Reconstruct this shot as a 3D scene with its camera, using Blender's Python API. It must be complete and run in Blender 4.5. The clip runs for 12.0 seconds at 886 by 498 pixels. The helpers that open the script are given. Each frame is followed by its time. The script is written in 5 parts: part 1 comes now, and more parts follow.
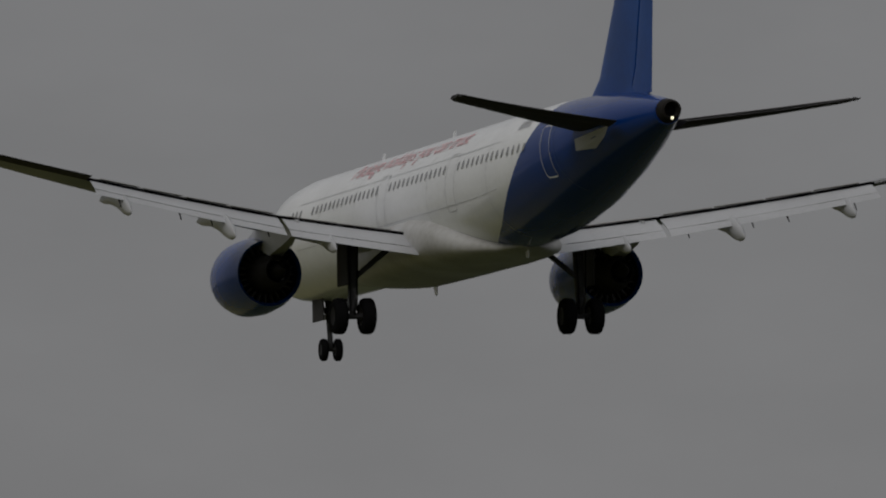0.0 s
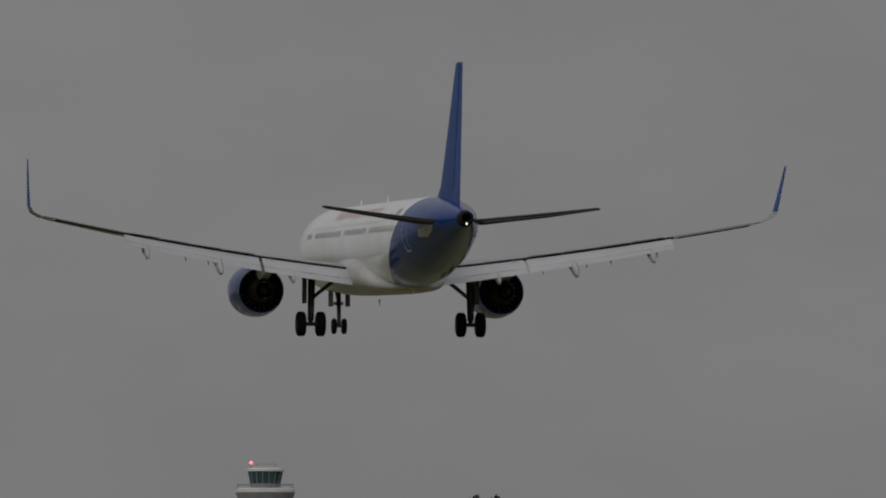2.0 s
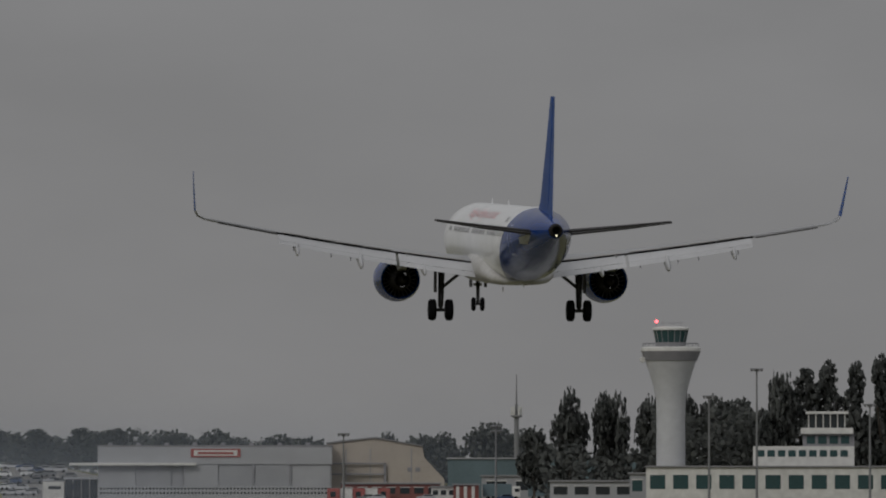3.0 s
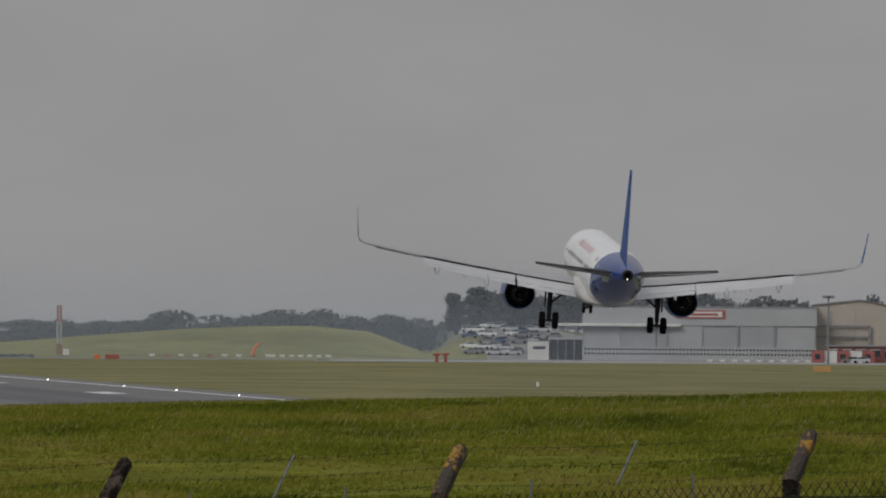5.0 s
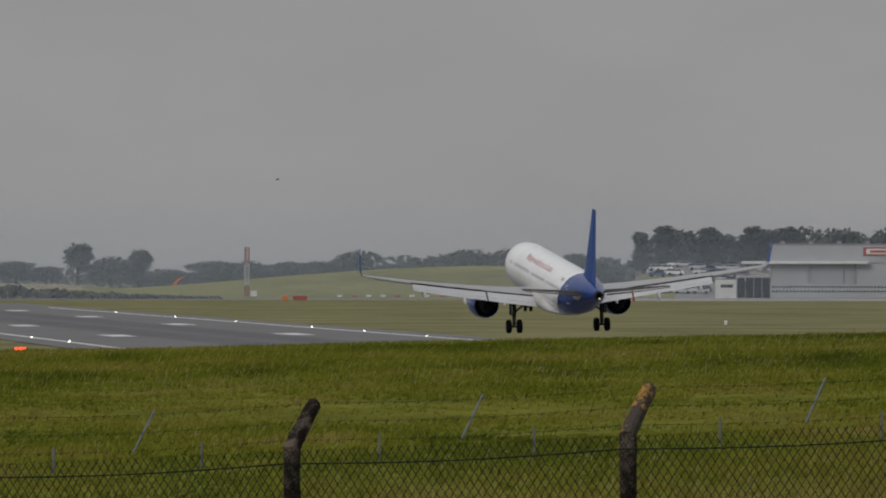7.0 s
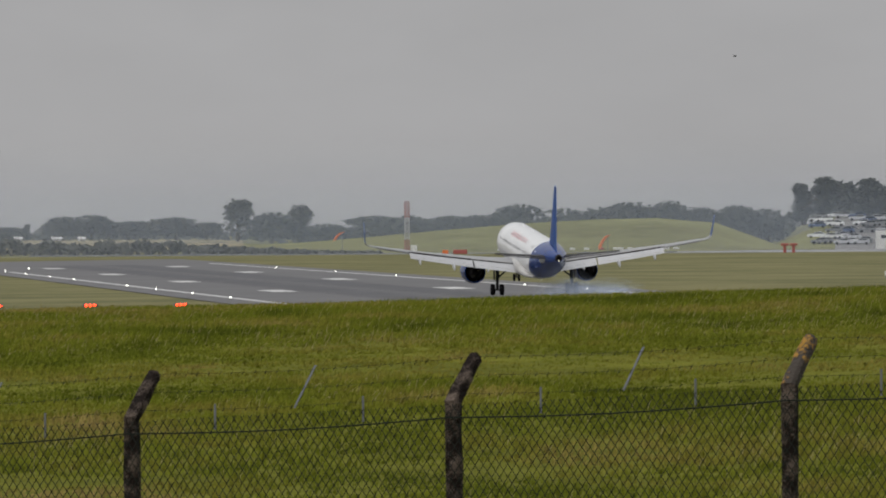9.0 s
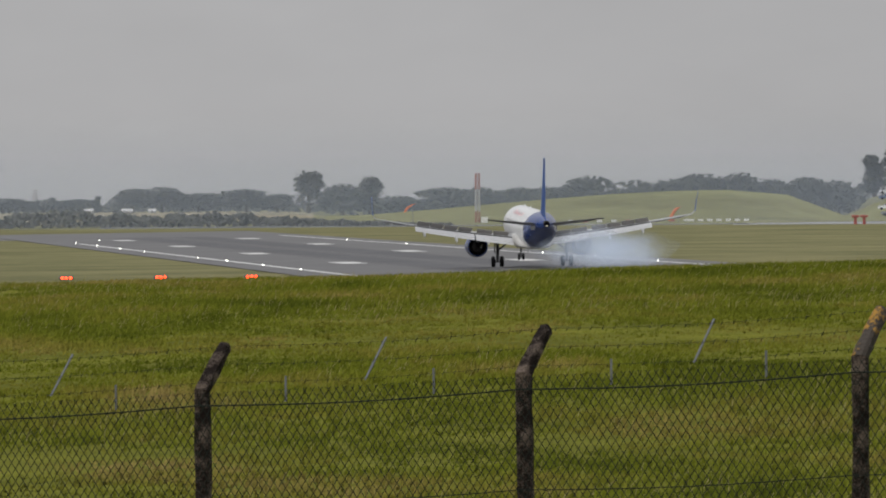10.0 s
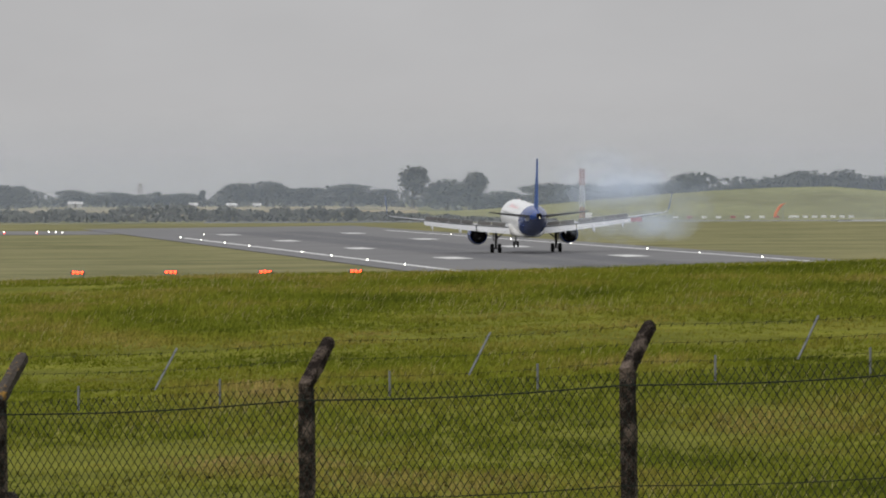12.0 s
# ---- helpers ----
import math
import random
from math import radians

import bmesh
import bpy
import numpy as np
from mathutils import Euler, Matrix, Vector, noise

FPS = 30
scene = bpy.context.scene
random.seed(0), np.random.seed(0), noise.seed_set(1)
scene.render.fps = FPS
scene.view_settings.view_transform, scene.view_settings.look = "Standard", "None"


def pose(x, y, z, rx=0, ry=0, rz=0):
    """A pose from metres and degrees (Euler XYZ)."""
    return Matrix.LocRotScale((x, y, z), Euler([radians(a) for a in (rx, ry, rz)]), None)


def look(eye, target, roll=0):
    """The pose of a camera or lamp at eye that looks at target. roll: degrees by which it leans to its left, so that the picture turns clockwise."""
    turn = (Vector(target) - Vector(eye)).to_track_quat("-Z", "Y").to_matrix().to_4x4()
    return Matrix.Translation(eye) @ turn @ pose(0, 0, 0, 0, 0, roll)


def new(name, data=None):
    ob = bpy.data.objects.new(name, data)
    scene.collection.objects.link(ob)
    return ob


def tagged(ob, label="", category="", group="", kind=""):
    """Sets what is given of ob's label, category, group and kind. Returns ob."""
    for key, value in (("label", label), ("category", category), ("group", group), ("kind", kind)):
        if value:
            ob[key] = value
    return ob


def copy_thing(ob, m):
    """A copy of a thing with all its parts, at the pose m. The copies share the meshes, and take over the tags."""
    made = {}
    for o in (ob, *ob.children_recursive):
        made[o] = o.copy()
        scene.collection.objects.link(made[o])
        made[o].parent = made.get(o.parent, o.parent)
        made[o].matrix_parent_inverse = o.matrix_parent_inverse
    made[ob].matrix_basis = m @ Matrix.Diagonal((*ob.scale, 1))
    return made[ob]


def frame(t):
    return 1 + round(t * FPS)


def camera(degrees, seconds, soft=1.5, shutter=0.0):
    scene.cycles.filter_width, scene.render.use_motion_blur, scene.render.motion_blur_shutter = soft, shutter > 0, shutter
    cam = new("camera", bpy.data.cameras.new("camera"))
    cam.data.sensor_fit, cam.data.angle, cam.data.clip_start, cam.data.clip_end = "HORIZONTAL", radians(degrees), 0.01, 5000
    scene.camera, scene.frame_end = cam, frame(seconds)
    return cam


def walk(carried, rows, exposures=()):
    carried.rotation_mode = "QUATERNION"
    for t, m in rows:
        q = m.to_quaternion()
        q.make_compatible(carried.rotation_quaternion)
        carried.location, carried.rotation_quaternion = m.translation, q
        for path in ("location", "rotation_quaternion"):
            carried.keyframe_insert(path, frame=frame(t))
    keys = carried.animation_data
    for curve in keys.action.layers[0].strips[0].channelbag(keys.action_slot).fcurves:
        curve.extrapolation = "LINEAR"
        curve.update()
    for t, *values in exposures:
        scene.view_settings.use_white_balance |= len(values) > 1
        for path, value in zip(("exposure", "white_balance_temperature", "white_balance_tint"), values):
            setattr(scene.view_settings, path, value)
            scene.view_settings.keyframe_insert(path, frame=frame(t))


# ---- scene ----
# ---- camera: a telephoto lens on a grassy bank beside the runway's approach ----
# world: +y runs along the runway, x to its right, z = 0 on the runway
EYE_Z = 9.3
cam = camera(5.983, 12.0, soft=2.0)


def aim(pan, tilt, lean):
    """Degrees: pan to the right of the runway's line, tilt up, and the lean of the camera in the grip."""
    return pose(0, 0, EYE_Z, 90 + tilt, 0, -pan) @ Matrix.Rotation(radians(-lean), 4, "Z")


CAMERA_ROWS = [
    (0, 20.361, 5.020, 0.000), (0.5, 18.902, 4.336, 0.000), (1, 17.300, 3.470, 0.000), (1.5, 15.386, 2.850, 0.000),
    (2, 14.115, 2.371, 0.000), (2.5, 12.680, 2.031, 0.000), (2.7, 12.108, 1.753, 0.000), (4.3, 9.179, 0.785, -0.223),
    (4.5, 8.839, 0.657, -0.276), (5, 8.097, 0.465, -0.463), (5.5, 8.038, 0.269, -0.617), (6, 7.629, 0.119, -0.230),
    (6.5, 7.248, 0.166, -0.319), (7, 6.834, 0.051, -0.064), (7.2, 6.520, 0.033, -0.236), (8.8, 5.923, -0.240, 0.201),
    (9, 5.752, -0.261, 0.382), (9.5, 5.333, -0.322, 0.215), (10, 5.274, -0.448, 0.404), (10.5, 4.974, -0.566, 0.391),
    (11, 5.094, -0.647, 0.379), (11.5, 4.785, -0.532, 0.287), (12, 4.568, -0.476, 0.179)]
walk(cam, [(t, aim(p, e, r)) for t, p, e, r in CAMERA_ROWS],
     exposures=[(0.0, -1.17), (1.0, -1.12), (2.5, -1.02), (4.4, -0.66), (5.5, -0.40), (7.0, -0.44), (9.0, -0.07), (10.5, 0.10), (12.0, 0.24)])

# ---- light: a closed overcast sky, brighter overhead than at the horizon, and a veiled sun ----
world = bpy.data.worlds.new("overcast")
scene.world = world
world.use_nodes = True
wn, wl = world.node_tree.nodes, world.node_tree.links
wn.clear()
sky = wn.new("ShaderNodeTexSky")
sky.sky_type = "NISHITA"
sky.sun_disc = False
sky.sun_elevation, sky.sun_rotation = radians(38), radians(-60)
coord = wn.new("ShaderNodeTexCoord")
split = wn.new("ShaderNodeSeparateXYZ")
wl.new(coord.outputs["Generated"], split.inputs[0])
ramp = wn.new("ShaderNodeValToRGB")
ramp.color_ramp.elements[0].position, ramp.color_ramp.elements[0].color = 0.0, (0.422, 0.420, 0.428, 1)
ramp.color_ramp.elements[1].position, ramp.color_ramp.elements[1].color = 1.0, (1.10, 1.11, 1.14, 1)
mid = ramp.color_ramp.elements.new(0.10)
mid.color = (0.44, 0.44, 0.45, 1)
wl.new(split.outputs["Z"], ramp.inputs[0])
clouds = wn.new("ShaderNodeTexNoise")
clouds.inputs["Scale"].default_value, clouds.inputs["Detail"].default_value = 22.0, 5.0
stretch = wn.new("ShaderNodeMapping")
stretch.inputs["Scale"].default_value = (1, 1, 2.4)
wl.new(coord.outputs["Generated"], stretch.inputs[0])
wl.new(stretch.outputs[0], clouds.inputs["Vector"])
shade = wn.new("ShaderNodeMapRange")
shade.inputs["From Min"].default_value, shade.inputs["From Max"].default_value = 0.3, 0.7
shade.inputs["To Min"].default_value, shade.inputs["To Max"].default_value = 0.95, 1.05
wl.new(clouds.outputs["Fac"], shade.inputs[0])
veil = wn.new("ShaderNodeVectorMath")
veil.operation = "SCALE"
wl.new(ramp.outputs[0], veil.inputs[0])
wl.new(shade.outputs[0], veil.inputs["Scale"])
skyb, cloudb, both = wn.new("ShaderNodeBackground"), wn.new("ShaderNodeBackground"), wn.new("ShaderNodeAddShader")
wl.new(sky.outputs[0], skyb.inputs[0])
skyb.inputs[1].default_value = 0.002
wl.new(veil.outputs[0], cloudb.inputs[0])
cloudb.inputs[1].default_value = 0.92
wl.new(skyb.outputs[0], both.inputs[0])
wl.new(cloudb.outputs[0], both.inputs[1])
wout = wn.new("ShaderNodeOutputWorld")
wl.new(both.outputs[0], wout.inputs[0])

sun = new("sun", bpy.data.lights.new("sun", "SUN"))
sun.data.energy, sun.data.angle, sun.data.color = 1.5, radians(25), (1.0, 0.96, 0.9)
sun.matrix_world = look((-300, 200, 300), (0, 500, 0))


# ---- materials ----
def mat(name, color, rough=0.6, metal=0.0, vary=0.15, scale=3.0, bump=0.0, bump_scale=None, second=None, obrand=0.0, coat=0.0, spec=None, span=(0.5, 1.0)):
    """A surface with a base colour, mottled at two scales, and fine relief."""
    m = bpy.data.materials.new(name)
    m.use_nodes = True
    n, l = m.node_tree.nodes, m.node_tree.links
    b = n["Principled BSDF"]
    b.inputs["Roughness"].default_value, b.inputs["Metallic"].default_value = rough, metal
    b.inputs["Coat Weight"].default_value = coat
    if spec is not None:
        b.inputs["Specular IOR Level"].default_value = spec
    tc = n.new("ShaderNodeTexCoord")
    big, fine = n.new("ShaderNodeTexNoise"), n.new("ShaderNodeTexNoise")
    big.inputs["Scale"].default_value, big.inputs["Detail"].default_value = scale, 4
    fine.inputs["Scale"].default_value, fine.inputs["Detail"].default_value = scale * 9, 3
    for q in (big, fine):
        l.new(tc.outputs["Object"], q.inputs["Vector"])
    add = n.new("ShaderNodeMath")
    add.operation = "MULTIPLY_ADD"
    add.inputs[1].default_value = 0.5
    l.new(fine.outputs["Fac"], add.inputs[0])
    l.new(big.outputs["Fac"], add.inputs[2])
    rng = n.new("ShaderNodeMapRange")
    rng.inputs["From Min"].default_value, rng.inputs["From Max"].default_value = span
    l.new(add.outputs[0], rng.inputs[0])
    mix = n.new("ShaderNodeMix")
    mix.data_type = "RGBA"
    other = second or [c * (1 - vary) for c in color]
    lit = [min(1, c * (1 + vary * 0.6)) for c in color]
    mix.inputs[6].default_value, mix.inputs[7].default_value = (*other, 1), (*lit, 1)
    l.new(rng.outputs[0], mix.inputs[0])
    out = mix.outputs[2]
    if obrand:
        oi = n.new("ShaderNodeObjectInfo")
        r2 = n.new("ShaderNodeMapRange")
        r2.inputs["To Min"].default_value, r2.inputs["To Max"].default_value = 1 - obrand, 1 + obrand
        l.new(oi.outputs["Random"], r2.inputs[0])
        sc = n.new("ShaderNodeVectorMath")
        sc.operation = "SCALE"
        l.new(out, sc.inputs[0])
        l.new(r2.outputs[0], sc.inputs["Scale"])
        out = sc.outputs[0]
    l.new(out, b.inputs["Base Color"])
    if bump:
        bp = n.new("ShaderNodeBump")
        bp.inputs["Strength"].default_value, bp.inputs["Distance"].default_value = bump, 0.05
        if bump_scale:
            f2 = n.new("ShaderNodeTexNoise")
            f2.inputs["Scale"].default_value = bump_scale
            l.new(tc.outputs["Object"], f2.inputs["Vector"])
            l.new(f2.outputs["Fac"], bp.inputs["Height"])
        else:
            l.new(add.outputs[0], bp.inputs["Height"])
        l.new(bp.outputs[0], b.inputs["Normal"])
    return m


def glow(name, color, strength):
    m = bpy.data.materials.new(name)
    m.use_nodes = True
    b = m.node_tree.nodes["Principled BSDF"]
    b.inputs["Base Color"].default_value = (*color, 1)
    b.inputs["Emission Color"].default_value, b.inputs["Emission Strength"].default_value = (*color, 1), strength
    return m


def island_leaves(name, dark, light, rough=0.75):
    """Foliage whose clumps differ from one to the next."""
    m = mat(name, light, rough, scale=0.15, vary=0.3, spec=0.2)
    n, l = m.node_tree.nodes, m.node_tree.links
    geo, mix = n.new("ShaderNodeNewGeometry"), n.new("ShaderNodeMix")
    mix.data_type = "RGBA"
    mix.inputs[6].default_value, mix.inputs[7].default_value = (*dark, 1), (*light, 1)
    l.new(geo.outputs["Random Per Island"], mix.inputs[0])
    l.new(mix.outputs[2], n["Principled BSDF"].inputs["Base Color"])
    # leaves let light through
    tr, mx = n.new("ShaderNodeBsdfTranslucent"), n.new("ShaderNodeMixShader")
    l.new(mix.outputs[2], tr.inputs["Color"])
    mx.inputs[0].default_value = 0.5
    l.new(n["Principled BSDF"].outputs[0], mx.inputs[1])
    l.new(tr.outputs[0], mx.inputs[2])
    l.new(mx.outputs[0], n["Material Output"].inputs[0])
    return m


WHITE = mat("white_aircraft_paint", (0.74, 0.75, 0.77), 0.28, vary=0.06, scale=0.5, coat=0.3)
# one grey split: flaps lightened as lit, wing darkened for its shaded underside
GREYP = mat("grey_flap_paint", (0.42, 0.425, 0.44), 0.36, vary=0.10, scale=0.7)
WING_SHADE_GREY = mat("shade_toned_wing_paint", (0.31, 0.315, 0.325), 0.45, vary=0.12, scale=0.7, spec=0.2)
# near-black puts the shade on tailplane, ailerons and gear doors into the paint
SHADED_GREY = mat("shaded_grey_paint", (0.045, 0.043, 0.044), 0.6, vary=0.15, scale=0.7, spec=0.08)
BLUE = mat("royal_blue_paint", (0.004, 0.040, 0.21), 0.18, vary=0.18, scale=0.6, spec=0.2)
BLUE_FIN = mat("fin_blue_paint", (0.008, 0.064, 0.27), 0.45, vary=0.22, scale=0.5, spec=0.25)
DARK = mat("dark_gap", (0.006, 0.006, 0.007), 0.9, spec=0.03)
TYRE = mat("tyre_rubber", (0.008, 0.008, 0.009), 1.0, bump=0.2, spec=0.03)
STEEL = mat("gear_steel", (0.050, 0.050, 0.053), 0.6, 0.2, vary=0.4, spec=0.2)
RIM = mat("dark_wheel_rim", (0.030, 0.030, 0.032), 0.7, 0.2, spec=0.15)
HUB = mat("wheel_hub_metal", (0.35, 0.35, 0.36), 0.4, 0.7)
EXHAUST = mat("heat_stained_metal", (0.020, 0.018, 0.017), 0.75, 0.1, vary=0.35, scale=2, spec=0.1)
GLASSD = mat("cabin_window", (0.27, 0.275, 0.285), 0.2)
SEAM = mat("panel_seam", (0.42, 0.43, 0.45), 0.5)
BELLY = mat("oil_stained_belly_paint", (0.50, 0.50, 0.50), 0.4, vary=0.1, scale=0.5, second=(0.34, 0.33, 0.31), spec=0.25)
RED_TEXT = mat("pale_red_lettering", (0.62, 0.33, 0.35), 0.45, vary=0.08)
NAVLIGHT = glow("tail_light", (1.0, 0.93, 0.65), 3.0)


def livery_fuselage():
    """White skin, with blue behind a slanting border that curves down and forward to the belly."""
    m = mat("fuselage_livery", (0.80, 0.81, 0.82), 0.15, vary=0.06, scale=0.5, spec=0.22)
    n, l = m.node_tree.nodes, m.node_tree.links
    b = n["Principled BSDF"]
    white = b.inputs["Base Color"].links[0].from_socket
    tc, sp = n.new("ShaderNodeTexCoord"), n.new("ShaderNodeSeparateXYZ")
    l.new(tc.outputs["Object"], sp.inputs[0])
    # border y as a function of z, with the belly's shade line; metres in the aeroplane's space
    curve = n.new("ShaderNodeFloatCurve")
    c = curve.mapping.curves[0]
    pts = [((z + 2.2) / 4.4, (y + 16) / 16) for z, y in
           ((-2.2, -4.6), (-1.95, -5.8), (-1.7, -7.3), (-1.18, -9.3), (-0.6, -10.6), (0.29, -12.1), (1.14, -13.1), (2.2, -13.5))]
    c.points[0].location, c.points[1].location = pts[0], pts[-1]
    for p in pts[1:-1]:
        c.points.new(*p)
    curve.mapping.update()
    zz, yy, lt = n.new("ShaderNodeMath"), n.new("ShaderNodeMath"), n.new("ShaderNodeMath")
    zz.operation = "MULTIPLY_ADD"
    zz.inputs[1].default_value, zz.inputs[2].default_value = 1 / 4.4, 0.5
    l.new(sp.outputs["Z"], zz.inputs[0])
    l.new(zz.outputs[0], curve.inputs["Value"])
    yy.operation = "MULTIPLY_ADD"
    yy.inputs[1].default_value, yy.inputs[2].default_value = 1 / 16, 1.0
    l.new(sp.outputs["Y"], yy.inputs[0])
    lt.operation = "LESS_THAN"
    l.new(yy.outputs[0], lt.inputs[0])
    l.new(curve.outputs[0], lt.inputs[1])
    mix = n.new("ShaderNodeMix")
    mix.data_type = "RGBA"
    mix.inputs[7].default_value = (0.004, 0.036, 0.19, 1)
    l.new(lt.outputs[0], mix.inputs[0])
    l.new(white, mix.inputs[6])
    l.new(mix.outputs[2], b.inputs["Base Color"])
    return m


FUSELAGE = livery_fuselage()


# ---- building helpers ----
def part(name, bm, material, parent=None, label="", smooth=True):
    me = bpy.data.meshes.new(name)
    bm.to_mesh(me)
    bm.free()
    for mm in (material if isinstance(material, (list, tuple)) else (material,)):
        me.materials.append(mm)
    if smooth:
        for p in me.polygons:
            p.use_smooth = True
        me.set_sharp_from_angle(angle=radians(40))
    ob = new(name, me)
    ob.parent = parent
    return tagged(ob, label)


def share(name, me, m, parent):
    ob = new(name, me)
    ob.parent = parent
    ob.matrix_basis = m
    return ob


def loft(bm, rings, cap=True, closed=True):
    """Skin over rings of points, all of one length."""
    vs = [[bm.verts.new(p) for p in r] for r in rings]
    n = len(vs[0])
    for a, b in zip(vs, vs[1:]):
        for i in range(n if closed else n - 1):
            j = (i + 1) % n
            bm.faces.new((a[i], a[j], b[j], b[i]))
    if cap:
        bm.faces.new(vs[0][::-1])
        bm.faces.new(vs[-1])
    return vs


def fix(bm):
    bmesh.ops.recalc_face_normals(bm, faces=bm.faces)
    return bm


def box(bm, lo, hi, m=None):
    pts = [Vector((x, y, z)) for z in (lo[2], hi[2]) for x, y in ((lo[0], lo[1]), (hi[0], lo[1]), (hi[0], hi[1]), (lo[0], hi[1]))]
    if m is not None:
        pts = [m @ p for p in pts]
    v = [bm.verts.new(p) for p in pts]
    for q in ((3, 2, 1, 0), (4, 5, 6, 7), (0, 1, 5, 4), (1, 2, 6, 5), (2, 3, 7, 6), (3, 0, 4, 7)):
        bm.faces.new([v[i] for i in q])
    return bm


def bevel(bm, w, seg=1):
    bmesh.ops.bevel(bm, geom=list(bm.edges), offset=w, segments=seg, affect="EDGES")
    return bm


def rod(bm, a, b, r0, r1=None, n=8):
    """A tapered rod from a to b."""
    a, b = Vector(a), Vector(b)
    r1 = r0 if r1 is None else r1
    q = (b - a).to_track_quat("Z", "Y")
    rings = [[p + q @ Vector((r * math.cos(t * math.tau / n), r * math.sin(t * math.tau / n), 0)) for t in range(n)] for p, r in ((a, r0), (b, r1))]
    loft(bm, rings)
    return bm


def turned(bm, profile, axis="Y", n=32, centre=(0, 0, 0), cap=False):
    """A body of revolution: profile of (along, radius)."""
    rings = []
    for s, r in profile:
        ring = []
        for i in range(n):
            c, d = r * math.cos(i * math.tau / n), r * math.sin(i * math.tau / n)
            p = {"Y": (c, s, d), "X": (s, c, d), "Z": (c, d, s)}[axis]
            ring.append(Vector(centre) + Vector(p))
        rings.append(ring)
    loft(bm, rings, cap=cap)
    return bm


def empty(name, m=None, **tags):
    ob = new(name)
    if m is not None:
        ob.matrix_basis = m
    return tagged(ob, **tags)


# ---- the airliner: origin on its axis between the main wheels, nose towards +y ----
SECTIONS = [  # y, top, bottom, half width
    (22.28, -0.50, -0.70, 0.12), (21.8, 0.22, -1.2, 0.75), (20.8, 0.85, -1.6, 1.22), (19.3, 1.6, -1.9, 1.65),
    (17.8, 1.95, -2.03, 1.88), (15.8, 2.07, -2.07, 1.975), (9, 2.07, -2.07, 1.975), (2, 2.07, -2.07, 1.975), (-4, 2.07, -2.07, 1.975),
    (-7.0, 2.07, -2.05, 1.97), (-9.7, 2.07, -1.90, 1.95), (-12.7, 2.06, -1.47, 1.82), (-15.7, 1.97, -0.85, 1.52),
    (-18.7, 1.74, -0.16, 1.05), (-20.7, 1.44, 0.30, 0.62), (-21.6, 1.28, 0.50, 0.39)]


def section(y):
    for a, b in zip(SECTIONS, SECTIONS[1:]):
        if a[0] >= y >= b[0]:
            k = (a[0] - y) / (a[0] - b[0])
            return [p + (q - p) * k for p, q in zip(a[1:], b[1:])]
    return SECTIONS[-1][1:]


def skin(y, ang, lift=0.0):
    """A point of the fuselage skin; ang from the right side over the top, in degrees."""
    t, b, w = section(y)
    a = radians(ang)
    return Vector(((w + lift) * math.cos(a), y, (t + b) / 2 + ((t - b) / 2 + lift) * math.sin(a)))


def skin_z(y, z, side=-1, lift=0.0):
    t, b, w = section(y)
    a = math.degrees(math.asin(max(-1, min(1, (z - (t + b) / 2) / ((t - b) / 2)))))
    return skin(y, 180 - a if side < 0 else a, lift)


def ribbon(bm, pts, normals_out, width=0.035):
    """A thin flat strip along pts, lying on the skin."""
    for a, b, o in zip(pts, pts[1:], normals_out):
        d = (b - a).normalized().cross(o).normalized() * width / 2
        e = o * 0.004
        bm.faces.new([bm.verts.new(p + e) for p in (a - d, a + d, b + d, b - d)])


def outline_on_skin(y0, y1, z0, z1, side=-1, lift=0.012, n=6, r=0.12):
    """A closed rounded outline on the skin between two ys and two zs."""
    loop = []
    for cy, cz, s in ((y0 - r, z1 - r, 0), (y1 + r, z1 - r, 90), (y1 + r, z0 + r, 180), (y0 - r, z0 + r, 270)):
        for k in range(4):
            a = radians(s + k * 30)
            loop.append((cy + r * math.cos(a), cz + r * math.sin(a)))
    out = []
    for (ya, za), (yb, zb) in zip(loop, loop[1:] + loop[:1]):
        for k in range(n):
            out.append(skin_z(ya + (yb - ya) * k / n, za + (zb - za) * k / n, side, lift))
    return out + out[:1]


def foil(x, le, te, z, thick, twist=0.0, blunt=0.0, n=9, upright=False):
    """A wing section: a ring of points from the trailing edge over the top and back."""
    ch = le - te
    top, bot = [], []
    for i in range(n):
        u = 0.5 * (1 - math.cos(math.pi * i / (n - 1)))
        h = thick * (1.48 * math.sqrt(u) - 0.63 * u - 1.76 * u * u + 1.42 * u ** 3 - 0.51 * u ** 4) + blunt * u * 0.5
        top.append((u, h))
        bot.append((u, -h * 0.8))
    ring = []
    for u, h in top[::-1] + bot[1:]:
        y, dz = -u * ch, h * (1 if blunt else 1)
        c, s = math.cos(radians(twist)), math.sin(radians(twist))
        yy, zz = y * c - dz * s * 0 + 0, dz + y * s
        yy = y * c + dz * s
        ring.append(Vector((x + dz, le + y, z)) if upright else Vector((x, le + yy, z + zz)))
    return ring


def wing_z(x):
    return -1.10 + 0.111 * (x - 2) + 0.0027 * (x - 2) ** 2


def wing_le(x):
    return 6.1 - 0.535 * (x - 2)


def wing_te(x):
    return -0.55 - 0.02 * (x - 2) if x < 6.4 else -0.64 - 0.288 * (x - 6.4)


SPOILERS = []
WINGS = []
SPOILER = mat("spoiler_underside", (0.30, 0.29, 0.28), 0.5, vary=0.2, scale=1.5)


